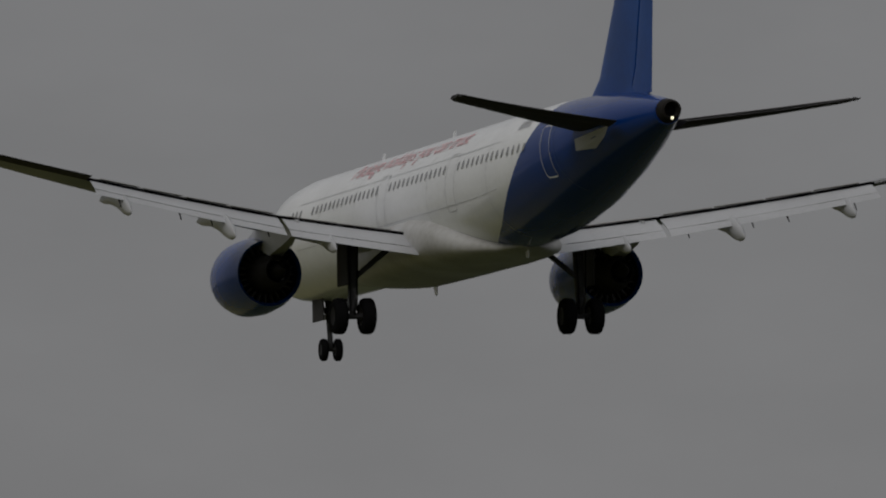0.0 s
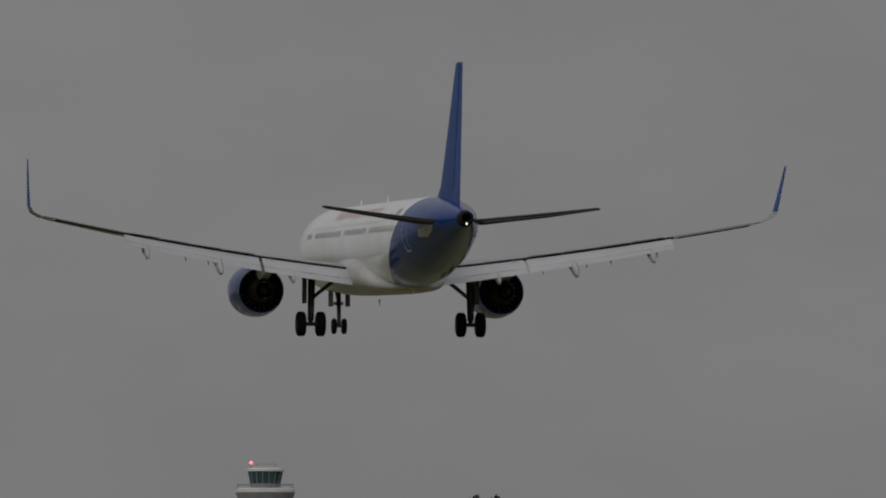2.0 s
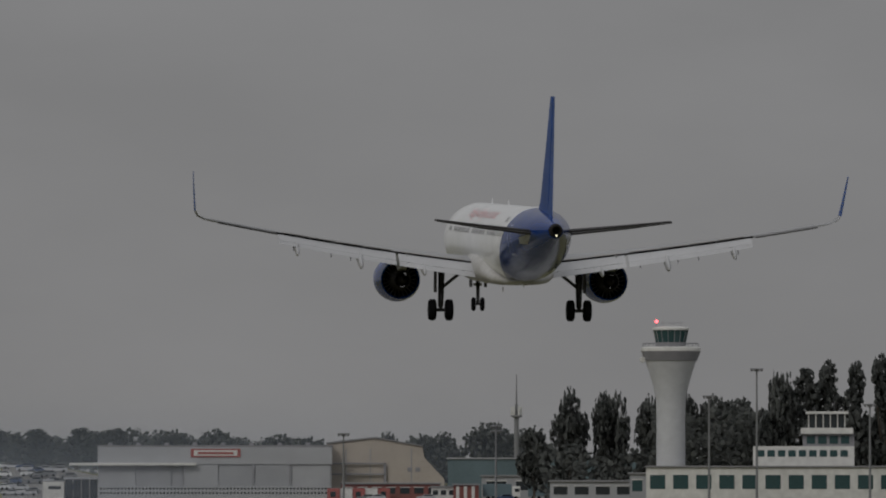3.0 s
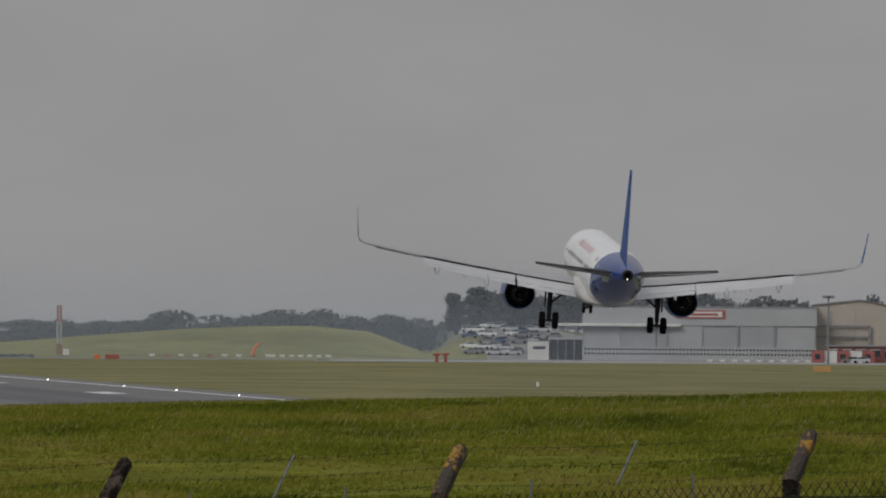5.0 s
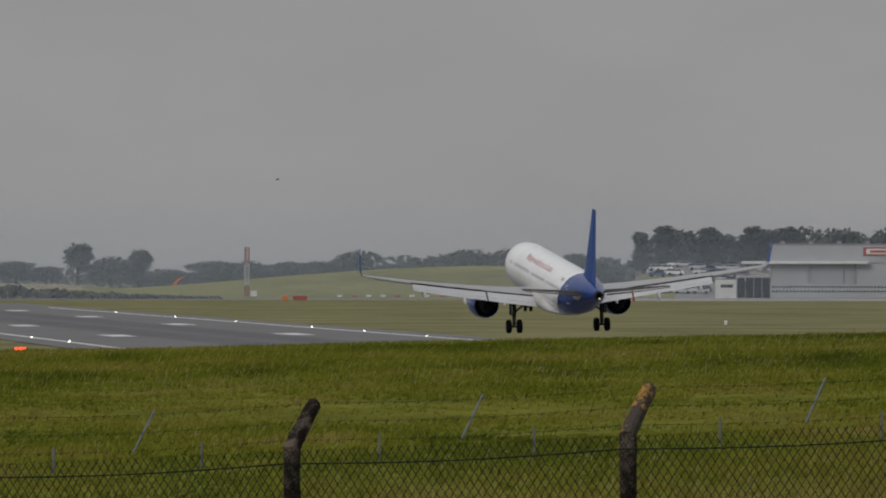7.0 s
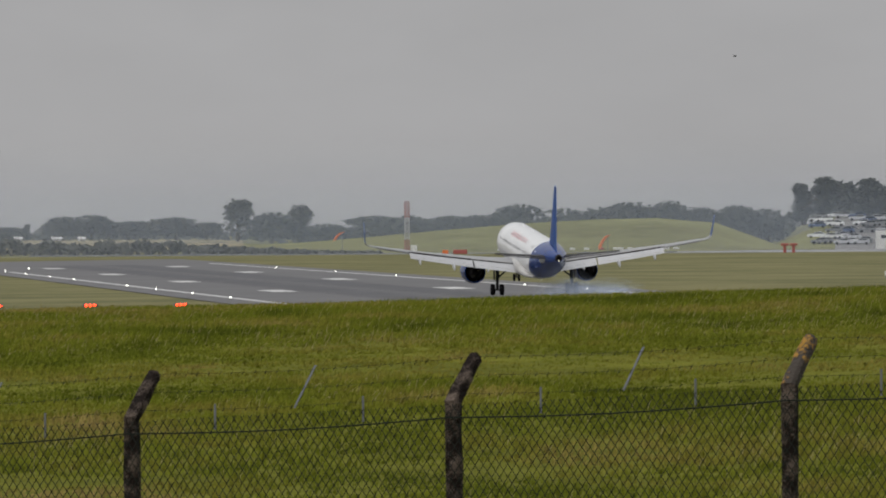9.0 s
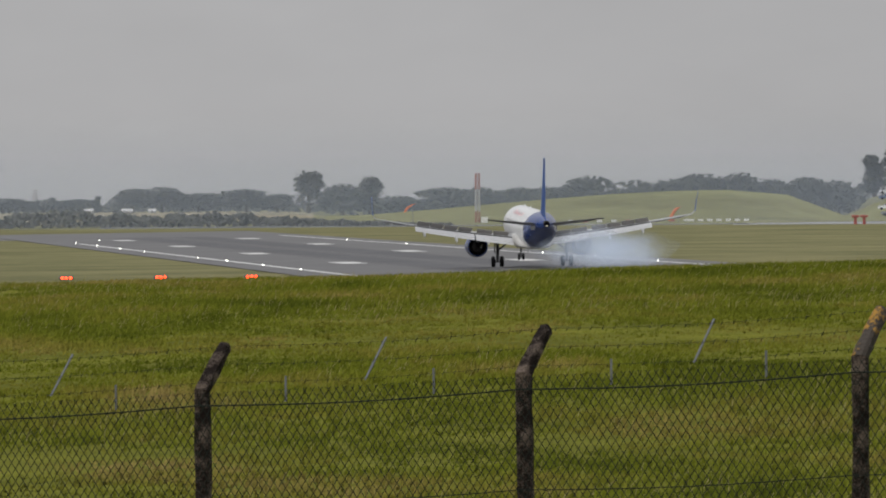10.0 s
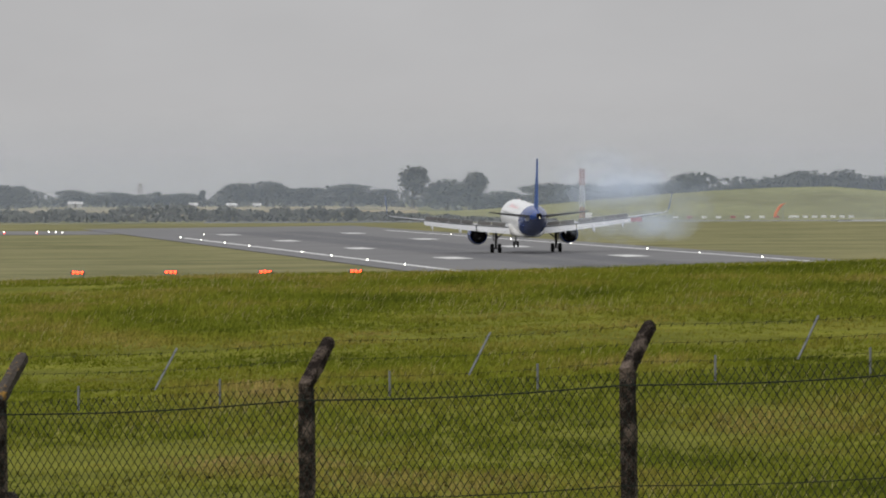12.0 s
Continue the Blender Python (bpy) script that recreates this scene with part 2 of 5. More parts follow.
def build_wing(plane, s):
    name = "left_wing" if s < 0 else "right_wing"
    xs = [1.2, 2.2, 4, 6.4, 8, 10, 12, 13.1, 13.15, 14.5, 16.0, 16.6]
    bm = bmesh.new()
    rings = []
    for x in xs:
        te = wing_te(x) + (0.35 if x < 13.12 else 0)
        le = wing_le(x)
        rings.append([Vector((s * p.x, p.y, p.z)) for p in foil(x, le, te, wing_z(x), 0.085 * (le - te) if x > 3 else 0.10 * (le - te), 0, 0.10)])
    # blended tip curving up to the sharklet
    for k, (dx, dz) in enumerate(((0.50, 0.10), (0.88, 0.28), (1.06, 0.55))):
        x = 16.6 + dx
        le, te = wing_le(16.6) - 0.50 * (k + 1), wing_te(16.6) - 0.30 * (k + 1)
        rings.append([Vector((s * (x - (p.z) * 0.5), p.y, wing_z(16.6) + dz + p.z * 0.6)) for p in foil(0, le, te, 0, 0.10 * (le - te), 0, 0.03)])
    loft(bm, rings)
    wing = part("wing", fix(bm), WING_SHADE_GREY, plane, "light grey swept wing with flaps down")
    WINGS.append((wing, s))
    # sharklet
    bm = bmesh.new()
    tipx, tipz = 16.6 + 1.06, wing_z(16.6) + 0.55
    rings = []
    for k in range(5):
        u = k / 4
        x, z = tipx + 0.22 * u ** 0.9, tipz + 2.15 * u
        le, te = wing_le(16.6) - 1.55 - 1.75 * u, wing_te(16.6) - 0.90 - 1.0 * u
        rings.append([Vector((s * (x + p.x), p.y, z)) for p in foil(0, le, te, 0, 0.045 * (le - te), 0, 0.01, upright=True)])
    loft(bm, rings)
    part("sharklet", fix(bm), BLUE_FIN, wing, "blue upturned wing tip")
    # dark strip painted as the shade in the cove behind the spoilers
    bm = bmesh.new()
    for a, b in zip(xs[:7], xs[1:8]):
        q = []
        for x, top in ((a, 1), (b, 1), (b, 0), (a, 0)):
            te = wing_te(x) + 0.35
            q.append(bm.verts.new((s * x, te - 0.012, wing_z(x) + (0.035 if top else -0.075))))
        bm.faces.new(q)
    bmesh.ops.solidify(bm, geom=list(bm.faces), thickness=0.02)
    part("flap_cove", fix(bm), DARK, wing, "dark strip for the shade in the gap ahead of the flaps")
    # flaps, each with its aft tab
    for lo, hi in ((2.1, 6.25), (6.4, 13.0)):
        for label, c0, c1, d0, d1, drop, ang in (("flap", 1.12, 0.74, 0.20, 0.20, 0.055, 24), ("flap_tab", 0.50, 0.34, -0.83, -0.47, 0.53, 33)):
            bm = bmesh.new()
            rings = []
            for k in range(6):
                x = lo + (hi - lo) * k / 5
                f = (x - 2) / 11
                ch = c0 + (c1 - c0) * f
                d = d0 + (d1 - d0) * f
                dr = drop * (1 - 0.30 * f) if label == "flap_tab" else drop
                rings.append([Vector((s * p.x, p.y, p.z)) for p in foil(x, wing_te(x) + d + 0.12, wing_te(x) + d + 0.12 - ch, wing_z(x) - dr, 0.07 * ch, ang, 0.012)])
            loft(bm, rings)
            part(label, fix(bm), GREYP, wing)
    # spoilers: panels ahead of the flaps, hinged on their front edge
    for lo, hi in ((2.6, 4.3), (4.4, 6.1), (6.7, 8.2), (8.3, 9.8), (9.9, 11.3), (11.4, 12.8)):
        a = Vector((s * lo, wing_te(lo) + 0.98, wing_z(lo) + 0.105))
        b = Vector((s * hi, wing_te(hi) + 0.92, wing_z(hi) + 0.085))
        ax = (b - a).normalized() * s
        ay = Vector((0, 0, 1)).cross(ax).normalized()
        base = Matrix((ax, ay, ax.cross(ay))).transposed().to_4x4()
        base.translation = (a + b) / 2
        h = (b - a).length / 2
        bm = bmesh.new()
        box(bm, (-h, -0.62, -0.015), (h, 0, 0.015))
        sp = part("spoiler", bevel(bm, 0.008), SPOILER, wing, "dull grey spoiler panel", smooth=False)
        sp.matrix_basis = base
        SPOILERS.append((sp, base))
    # aileron, the shade of its underside put into the colour
    bm = bmesh.new()
    rings = []
    for k in range(4):
        x = 13.2 + 3.2 * k / 3
        rings.append([Vector((s * p.x, p.y, p.z)) for p in foil(x, wing_te(x) + 0.10, wing_te(x) - 0.78, wing_z(x) - 0.09, 0.05, -4, 0.02)])
    loft(bm, rings)
    part("aileron", fix(bm), SHADED_GREY, wing)
    # flap track fairings
    for x, size in ((4.9, 1.15), (8.45, 1.35), (12.0, 1.15)):
        bm = bmesh.new()
        prof = [(2.0, 0.03), (1.5, 0.14), (0.7, 0.22), (-0.2, 0.27), (-0.9, 0.25), (-1.25, 0.20), (-1.45, 0.12), (-1.60, 0.02)]
        rings = []
        for y, r in prof:
            sag = 0.0 if y > 0.2 else (0.2 - y) * 0.34
            rings.append([Vector((s * x + size * r * 0.48 * math.cos(a), wing_te(x) + 0.5 + y * size, wing_z(x) - 0.28 - sag * size + size * r * 1.0 * math.sin(a)))
                          for a in (i * math.tau / 12 for i in range(12))])
        loft(bm, rings)
        part("flap_track_fairing", fix(bm), GREYP, wing)
    # static dischargers and hinge brackets under the flap
    for x in (7.0, 9.0, 10.1, 12.2):
        bm = bmesh.new()
        rod(bm, (s * x, wing_te(x) - 0.5, wing_z(x) - 0.55), (s * x, wing_te(x) - 0.75, wing_z(x) - 0.82), 0.03, 0.02, 6)
        part("hinge_bracket", bm, STEEL, wing)
    return wing


VANE = mat("fan_exit_vane", (0.16, 0.16, 0.17), 0.45, 0.3)


def build_engine(plane, s):
    cx, cz, y0 = s * 5.78, -2.12, 3.05   # y0: the fan nozzle's lip
    bm = bmesh.new()
    prof = [(y0 + 0.15, 0.96), (y0, 1.07), (y0 + 0.8, 1.19), (y0 + 1.9, 1.26), (y0 + 2.8, 1.24), (y0 + 3.3, 1.14), (y0 + 3.5, 1.05), (y0 + 3.42, 0.98), (y0 + 2.6, 0.96)]
    turned(bm, prof, n=40, centre=(cx, 0, cz))
    nac = part("engine_nacelle", fix(bm), BLUE, plane, "blue engine nacelle with dark exhaust")
    bm = bmesh.new()
    turned(bm, [(y0 + 3.3, 1.142), (y0 + 3.5, 1.056), (y0 + 3.42, 0.982)], n=40, centre=(cx, 0, cz))
    part("inlet_lip", fix(bm), HUB, nac, "bare metal inlet lip")
    bm = bmesh.new()
    turned(bm, [(y0 + 0.13, 0.955), (y0 + 1.6, 0.98), (y0 + 1.62, 0.55)], n=40, centre=(cx, 0, cz))
    part("bypass_duct", fix(bm), DARK, nac, "dark bypass duct")
    bm = bmesh.new()
    turned(bm, [(y0 + 1.5, 0.62), (y0 + 0.4, 0.66), (y0 - 0.5, 0.56), (y0 - 1.15, 0.42), (y0 - 1.13, 0.38), (y0 - 0.5, 0.40)], n=32, centre=(cx, 0, cz))
    part("core_nozzle", fix(bm), EXHAUST, nac, "heat-stained core nozzle")
    bm = bmesh.new()
    turned(bm, [(y0 - 0.5, 0.38), (y0 - 1.1, 0.24), (y0 - 1.6, 0.10), (y0 - 1.8, 0.02)], n=24, centre=(cx, 0, cz), cap=True)
    part("exhaust_cone", fix(bm), EXHAUST, nac)
    vane = bmesh.new()
    box(vane, (-0.012, -0.25, 0.62), (0.012, 0.15, 0.95))
    first = part("guide_vane", vane, VANE, nac, smooth=False)
    for i in range(24):
        m = Matrix.Translation((cx, y0 + 0.75, cz)) @ Matrix.Rotation(i * math.tau / 24, 4, "Y")
        if i == 0:
            first.matrix_basis = m
        else:
            share("guide_vane", first.data, m, nac)
    bm = bmesh.new()
    rings = [[Vector((cx + sx * w, y, z)) for sx, z in ((-1, zb), (-1, zt), (1, zt), (1, zb))] for y, w, zb, zt in
             ((y0 + 2.6, 0.05, cz + 1.1, cz + 1.28), (y0 + 1.0, 0.20, cz + 0.9, cz + 1.52), (y0 - 0.8, 0.22, cz + 0.5, cz + 1.58), (y0 - 2.4, 0.16, cz + 0.75, cz + 1.5), (y0 - 3.6, 0.04, cz + 1.1, cz + 1.45))]
    loft(bm, rings)
    part("pylon", fix(bm), GREYP, nac, "grey pylon")
    bm = bmesh.new()
    m = Matrix.Translation((cx, 0, cz)) @ Matrix.Rotation(radians(-38 * s), 4, "Y")
    loft(bm, [[m @ Vector((-0.02, y0 + 2.4, 1.2)), m @ Vector((0.02, y0 + 2.4, 1.2)), m @ Vector((0.01, y0 + 1.8, 1.55)), m @ Vector((-0.01, y0 + 1.8, 1.55))],
              [m @ Vector((-0.02, y0 + 1.3, 1.2)), m @ Vector((0.02, y0 + 1.3, 1.2)), m @ Vector((0.01, y0 + 1.35, 1.55)), m @ Vector((-0.01, y0 + 1.35, 1.55))]])
    part("strake", fix(bm), BLUE, nac)


def build_wheel(name, parent, x, y, z, r, w):
    bm = bmesh.new()
    turned(bm, [(-w / 2, r * 0.52), (-w / 2, r * 0.80), (-w * 0.42, r * 0.93), (-w * 0.25, r), (w * 0.25, r), (w * 0.42, r * 0.93), (w / 2, r * 0.80), (w / 2, r * 0.52)], "X", 28)
    tyre = part("tyre", fix(bm), TYRE)
    bm = bmesh.new()
    turned(bm, [(-w * 0.36, 0.02), (-w * 0.36, r * 0.3), (-w * 0.46, r * 0.53), (w * 0.46, r * 0.53), (w * 0.36, r * 0.3), (w * 0.36, 0.02)], "X", 24, cap=True)
    wheel = part(name, fix(bm), RIM, parent, "black tyre on a metal hub")
    wheel.matrix_basis = Matrix.Translation((x, y, z))
    tyre.parent = wheel
    return wheel


def build_main_gear(plane, s):
    x, y = s * 3.82, 0.15
    bm = bmesh.new()
    rod(bm, (x, y, -3.55), (x - s * 0.05, y + 0.1, -1.2), 0.15, 0.19, 12)
    rod(bm, (x, y, -3.72), (x, y, -3.2), 0.11, 0.11, 10)
    leg = part("main_gear_leg", fix(bm), STEEL, plane, "steel main landing gear leg")
    bm = bmesh.new()
    rod(bm, (x - 0.50, y, -3.72), (x + 0.50, y, -3.72), 0.10, 0.10, 10)
    part("axle", bm, STEEL, leg)
    bm = bmesh.new()
    rod(bm, (x, y, -2.55), (x - s * 1.55, y + 0.1, -1.3), 0.085, 0.10, 8)
    part("side_stay", bm, STEEL, leg)
    bm = bmesh.new()
    rod(bm, (x, y - 0.18, -2.8), (x, y - 0.48, -3.2), 0.05, 0.05, 6)
    rod(bm, (x, y - 0.48, -3.2), (x, y - 0.14, -3.62), 0.05, 0.05, 6)
    part("torque_link", bm, STEEL, leg)
    bm = bmesh.new()
    box(bm, (x + s * 0.30 - 0.03, y - 0.55, -2.75), (x + s * 0.30 + 0.03, y + 0.65, -1.25))
    part("gear_door", bevel(bm, 0.02), SHADED_GREY, leg, "gear door on the leg, darkened for shade")
    bm = bmesh.new()
    for k, r in enumerate((0.02, 0.025)):
        rod(bm, (x + 0.16 * (k * 2 - 1), y - 0.14, -1.5), (x + 0.10 * (k * 2 - 1), y - 0.16, -3.5), r, r, 6)
    part("brake_hose", bm, DARK, leg)
    for dx in (-0.465, 0.465):
        build_wheel("main_wheel", plane, x + dx, y, -3.72, 0.585, 0.42)


def build_nose_gear(plane):
    y = 16.9
    bm = bmesh.new()
    rod(bm, (0, y, -3.72), (0, y + 0.25, -1.8), 0.09, 0.12, 10)
    rod(bm, (0, y + 0.1, -2.75), (0, y + 1.3, -1.9), 0.05, 0.06, 8)
    leg = part("nose_gear_leg", fix(bm), STEEL, plane, "steel nose landing gear leg")
    bm = bmesh.new()
    rod(bm, (-0.3, y, -3.72), (0.3, y, -3.72), 0.06, 0.06, 8)
    part("axle", bm, STEEL, leg)
    for s in (-1, 1):
        bm = bmesh.new()
        box(bm, (s * 0.42 - 0.02, y - 0.7, -2.75), (s * 0.42 + 0.02, y + 0.7, -1.95))
        part("gear_door", bevel(bm, 0.015), SHADED_GREY, leg)
        bm = bmesh.new()
        turned(bm, [(-0.05, 0.02), (-0.05, 0.09), (0.06, 0.10)], "Y", 12, (s * 0.16, y + 0.2, -2.6), cap=True)
        part("landing_light", fix(bm), HUB, leg)
        build_wheel("nose_wheel", plane, s * 0.25, y, -3.72, 0.385, 0.22)


def build_tail(plane):
    bm = bmesh.new()
    rings = []
    for z, le, te, th in ((1.55, -11.6, -20.0, 0.02), (1.95, -13.9, -20.1, 0.05), (2.5, -14.9, -20.15, 0.055), (5.2, -16.9, -20.4, 0.05), (7.95, -18.85, -20.62, 0.045)):
        cut = te + 0.31 * (le - te) * (1 if z > 1.7 else 0)
        rings.append([Vector((p.x, p.y, z)) for p in foil(0, le, cut, 0, th * (le - te) + 0.02, 0, 0.10, upright=True)])
    loft(bm, rings)
    fin = part("vertical_fin", fix(bm), BLUE_FIN, plane, "tall blue tail fin")
    bm = bmesh.new()
    rings = []
    for z, le, te in ((1.62, -12.9, -20.05), (2.5, -14.9, -20.15), (5.2, -16.9, -20.4), (7.93, -18.85, -20.62)):
        cut = te + 0.31 * (le - te)
        rings.append([Vector((p.x, p.y, z)) for p in foil(0, cut - 0.015, te, 0, 0.05 * (cut - te) + 0.02, 0, 0.02, upright=True)])
    loft(bm, rings)
    part("rudder", fix(bm), BLUE_FIN, fin, "blue rudder")
    for s in (-1, 1):
        bm = bmesh.new()
        rings = []
        for x, le, te, z in ((0.5, -15.9, -20.0, 0.72), (1.4, -16.5, -20.1, 0.80), (4.0, -18.2, -20.55, 1.11), (6.0, -19.5, -21.0, 1.36), (6.22, -19.9, -21.15, 1.39)):
            rings.append([Vector((s * p.x, p.y, p.z)) for p in foil(x, le, te + 0.28 * (le - te), z, 0.075 * (le - te), -2, 0.05)])
        loft(bm, rings)
        stab = part("tailplane", fix(bm), SHADED_GREY, plane, "grey horizontal tailplane")
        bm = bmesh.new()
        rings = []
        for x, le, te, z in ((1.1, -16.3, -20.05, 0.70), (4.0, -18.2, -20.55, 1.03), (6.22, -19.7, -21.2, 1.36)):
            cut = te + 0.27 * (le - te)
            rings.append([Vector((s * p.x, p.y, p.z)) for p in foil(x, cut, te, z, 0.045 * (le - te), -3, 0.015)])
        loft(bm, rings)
        part("elevator", fix(bm), SHADED_GREY, stab)
        # bare patch round the trimming root
        bm = bmesh.new()
        q = [(-16.6, 0.50), (-18.9, 0.72), (-18.5, 0.42), (-17.7, 0.14), (-16.5, 0.16)]
        bm.faces.new([bm.verts.new(skin_z(y, z, s, 0.015)) for y, z in q])
        part("root_plate", fix(bm), GREYP, plane, "pale grey plate at the tailplane root", smooth=False)


def build_lettering(plane, text, y_start, y_end, ang0, height):
    cu = bpy.data.curves.new("lettering", "FONT")
    cu.body = text
    cu.resolution_u = 2
    tmp = new("lettering_source", cu)
    bpy.context.view_layer.update()
    me = bpy.data.meshes.new_from_object(tmp.evaluated_get(bpy.context.evaluated_depsgraph_get()))
    bpy.data.objects.remove(tmp)
    bm = bmesh.new()
    bm.from_mesh(me)
    xs = [v.co.x for v in bm.verts]
    ys = [v.co.y for v in bm.verts]
    sx, sy = (y_start - y_end) / (max(xs) - min(xs)), height / 0.72
    for k in range(-2, 9):
        geom = list(bm.verts) + list(bm.edges) + list(bm.faces)
        bmesh.ops.bisect_plane(bm, geom=geom, plane_co=(0, k * 0.12, 0), plane_no=(0, 1, 0))
    x0 = min(xs)
    for v in bm.verts:
        y = y_start - (v.co.x - x0) * sx
        a = ang0 - math.degrees(v.co.y * sy / 2.02)
        v.co = skin(y, a, 0.018)
    tagged(part("slogan_lettering", bm, RED_TEXT, plane, "pale red slogan lettering", smooth=False), kind="stuff")


def build_airliner():
    plane = empty("airliner", label="white and blue twin-engined airliner landing with wheels and flaps down", category="airliner")
    bm = bmesh.new()
    ys = []
    for a, b in zip(SECTIONS, SECTIONS[1:]):
        k = max(1, int((a[0] - b[0]) / 0.8))
        ys += [a[0] + (b[0] - a[0]) * i / k for i in range(k)]
    ys.append(SECTIONS[-1][0])
    loft(bm, [[skin(y, i * 360 / 48) for i in range(48)] for y in ys])
    part("fuselage", fix(bm), FUSELAGE, plane, "white fuselage with blue rear")
    # belly fairing
    bm = bmesh.new()
    rings = []
    for y, w, zt, zb in ((8.6, 1.2, -1.7, -2.08), (7.6, 1.85, -1.0, -2.3), (6.2, 2.12, -0.55, -2.30), (3, 2.22, -0.35, -2.31), (0, 2.22, -0.32, -2.31), (-2.0, 2.16, -0.55, -2.31), (-3.6, 1.98, -1.0, -2.28), (-5.2, 1.6, -1.5, -2.24), (-6.4, 0.95, -1.8, -2.2), (-7.2, 0.3, -1.95, -2.06)):
        zc, h = (zt + zb) / 2, (zt - zb) / 2
        rings.append([Vector((w * math.copysign(abs(math.cos(a)) ** 0.75, math.cos(a)), y, zc + h * math.copysign(abs(math.sin(a)) ** 0.75, math.sin(a)))) for a in (i * math.tau / 32 for i in range(32))])
    loft(bm, rings)
    part("belly_fairing", fix(bm), BELLY, plane, "stained pale fairing under the belly")
    build_wing(plane, -1)
    build_wing(plane, 1)
    build_engine(plane, -1)
    build_engine(plane, 1)
    build_main_gear(plane, -1)
    build_main_gear(plane, 1)
    build_nose_gear(plane)
    build_tail(plane)
    # tail cone: exhaust of the auxiliary unit and the tail light
    bm = bmesh.new()
    turned(bm, [(-21.55, 0.38), (-22.02, 0.30), (-22.06, 0.24), (-21.8, 0.17), (-21.6, 0.16)], "Y", 24, (0, 0, 0.91))
    cone = part("tail_exhaust", fix(bm), EXHAUST, plane, "bare metal tail cone exhaust")
    bm = bmesh.new()
    turned(bm, [(-21.82, 0.18), (-21.83, 0.01)], "Y", 20, (0, 0, 0.91))
    part("exhaust_bore", fix(bm), DARK, cone)
    bm = bmesh.new()
    bmesh.ops.create_icosphere(bm, subdivisions=2, radius=0.045, matrix=Matrix.Translation((0, -22.06, 0.66)))
    part("tail_light", bm, NAVLIGHT, cone, "lit white tail light")
    # cabin windows
    bm = bmesh.new()
    a = [(0.10 * math.cos(t) * 1.0, 0.165 * math.sin(t)) for t in (i * math.tau / 12 for i in range(12))]
    lo = [bm.verts.new((0.0, p[0], p[1])) for p in a]
    hi = [bm.verts.new((-0.012, p[0] * 0.9, p[1] * 0.9)) for p in a]
    for i in range(12):
        j = (i + 1) % 12
        bm.faces.new((lo[i], lo[j], hi[j], hi[i]))
    bm.faces.new(hi)
    first = part("cabin_window", fix(bm), GLASSD, plane)
    k = 0
    for s in (-1, 1):
        y = 14.6
        while y > -12.6:
            gap = any(abs(y - d) < 0.62 for d in (12.6, 3.2, -4.9)) or (s > 0 and y < -11)
            if not gap:
                p = skin_z(y, 0.62, s, 0.004)
                m = Matrix.Translation(p) @ Matrix.Rotation(0 if s < 0 else math.pi, 4, "Z") @ Matrix.Rotation(radians(17.5), 4, "Y")
                if k == 0:
                    first.matrix_basis = m
                else:
                    share("cabin_window", first.data, m, plane)
                k += 1
            y -= 0.533
    # door outlines and panel seams
    for y0, y1, z0, z1, m_, lab in ((3.75, 2.75, -0.75, 1.05, SEAM, "grey door seam"), (-4.4, -5.35, -0.75, 1.05, SEAM, "grey door seam"), (-14.0, -14.7, -0.45, 1.1, WHITE, "white outline of the rear door")):
        bm = bmesh.new()
        loop = outline_on_skin(y0, y1, z0, z1)
        ribbon(bm, loop, [Vector((p.x, 0, p.z)).normalized() for p in loop], 0.035 if m_ is WHITE else 0.028)
        part("door_outline", bm, m_, plane, lab, smooth=False)
    # lap seams along the skin and round it
    for y in (11.0, 6.6, -2.2, -8.9, -15.0):
        bm = bmesh.new()
        pts = [skin(y, a, 0.004) for a in range(100, 262, 6)]
        ribbon(bm, pts, [Vector((p.x, 0, p.z)).normalized() for p in pts], 0.02)
        part("skin_seam", bm, SEAM if y > -10 else BLUE_FIN, plane, smooth=False)
    for a in (196, 152):
        bm = bmesh.new()
        pts = [skin(14 - k * 1.4, a, 0.004) for k in range(18)]
        ribbon(bm, pts, [Vector((p.x, 0, p.z)).normalized() for p in pts], 0.018)
        part("skin_seam", bm, SEAM, plane, smooth=False)
    # illegible registration as plain bars
    bm = bmesh.new()
    for i in range(5):
        y = -11.2 - i * 0.24
        bm.faces.new([bm.verts.new(skin_z(yy, zz, -1, 0.015)) for yy, zz in ((y, 1.25), (y - 0.14, 1.25), (y - 0.14, 1.52), (y, 1.52))])
    part("registration_bars", fix(bm), SEAM, plane, "grey marking bars", smooth=False)
    build_lettering(plane, "Package holidays you can trust", 8.5, -5.3, 139.0, 0.74)
    # aerials on the back and belly
    for y, z in ((10.0, 2.06), (1.5, 2.06), (-6.5, -2.06), (4.0, -2.5)):
        bm = bmesh.new()
        d = 1 if z > 0 else -1
        loft(bm, [[Vector((-0.02, y, z)), Vector((0.02, y, z)), Vector((0.02, y - 0.4, z)), Vector((-0.02, y - 0.4, z))],
                  [Vector((-0.01, y - 0.2, z + d * 0.3)), Vector((0.01, y - 0.2, z + d * 0.3)), Vector((0.01, y - 0.42, z + d * 0.3)), Vector((-0.01, y - 0.42, z + d * 0.3))]])
        part("blade_aerial", fix(bm), WHITE, plane)
    return plane


AIRLINER = build_airliner()


# ---- the ground ----
def smooth01(t):
    t = max(0.0, min(1.0, t))
    return t * t * (3 - 2 * t)


def place(az, d, z=0.0):
    """A place d metres off along the view, az degrees to the right of the runway's line."""
    az += -0.045 + 0.055 * smooth01((az - 5) / 6)
    return Vector((d * radians(az), d, z))


# the runway: its middle, its heading and its fall across
RUN_X, RUN_Y, RUN_Z, RUN_TURN, RUN_FALL = 92.2, 1033.0, -0.085, 0.391, 0.00903


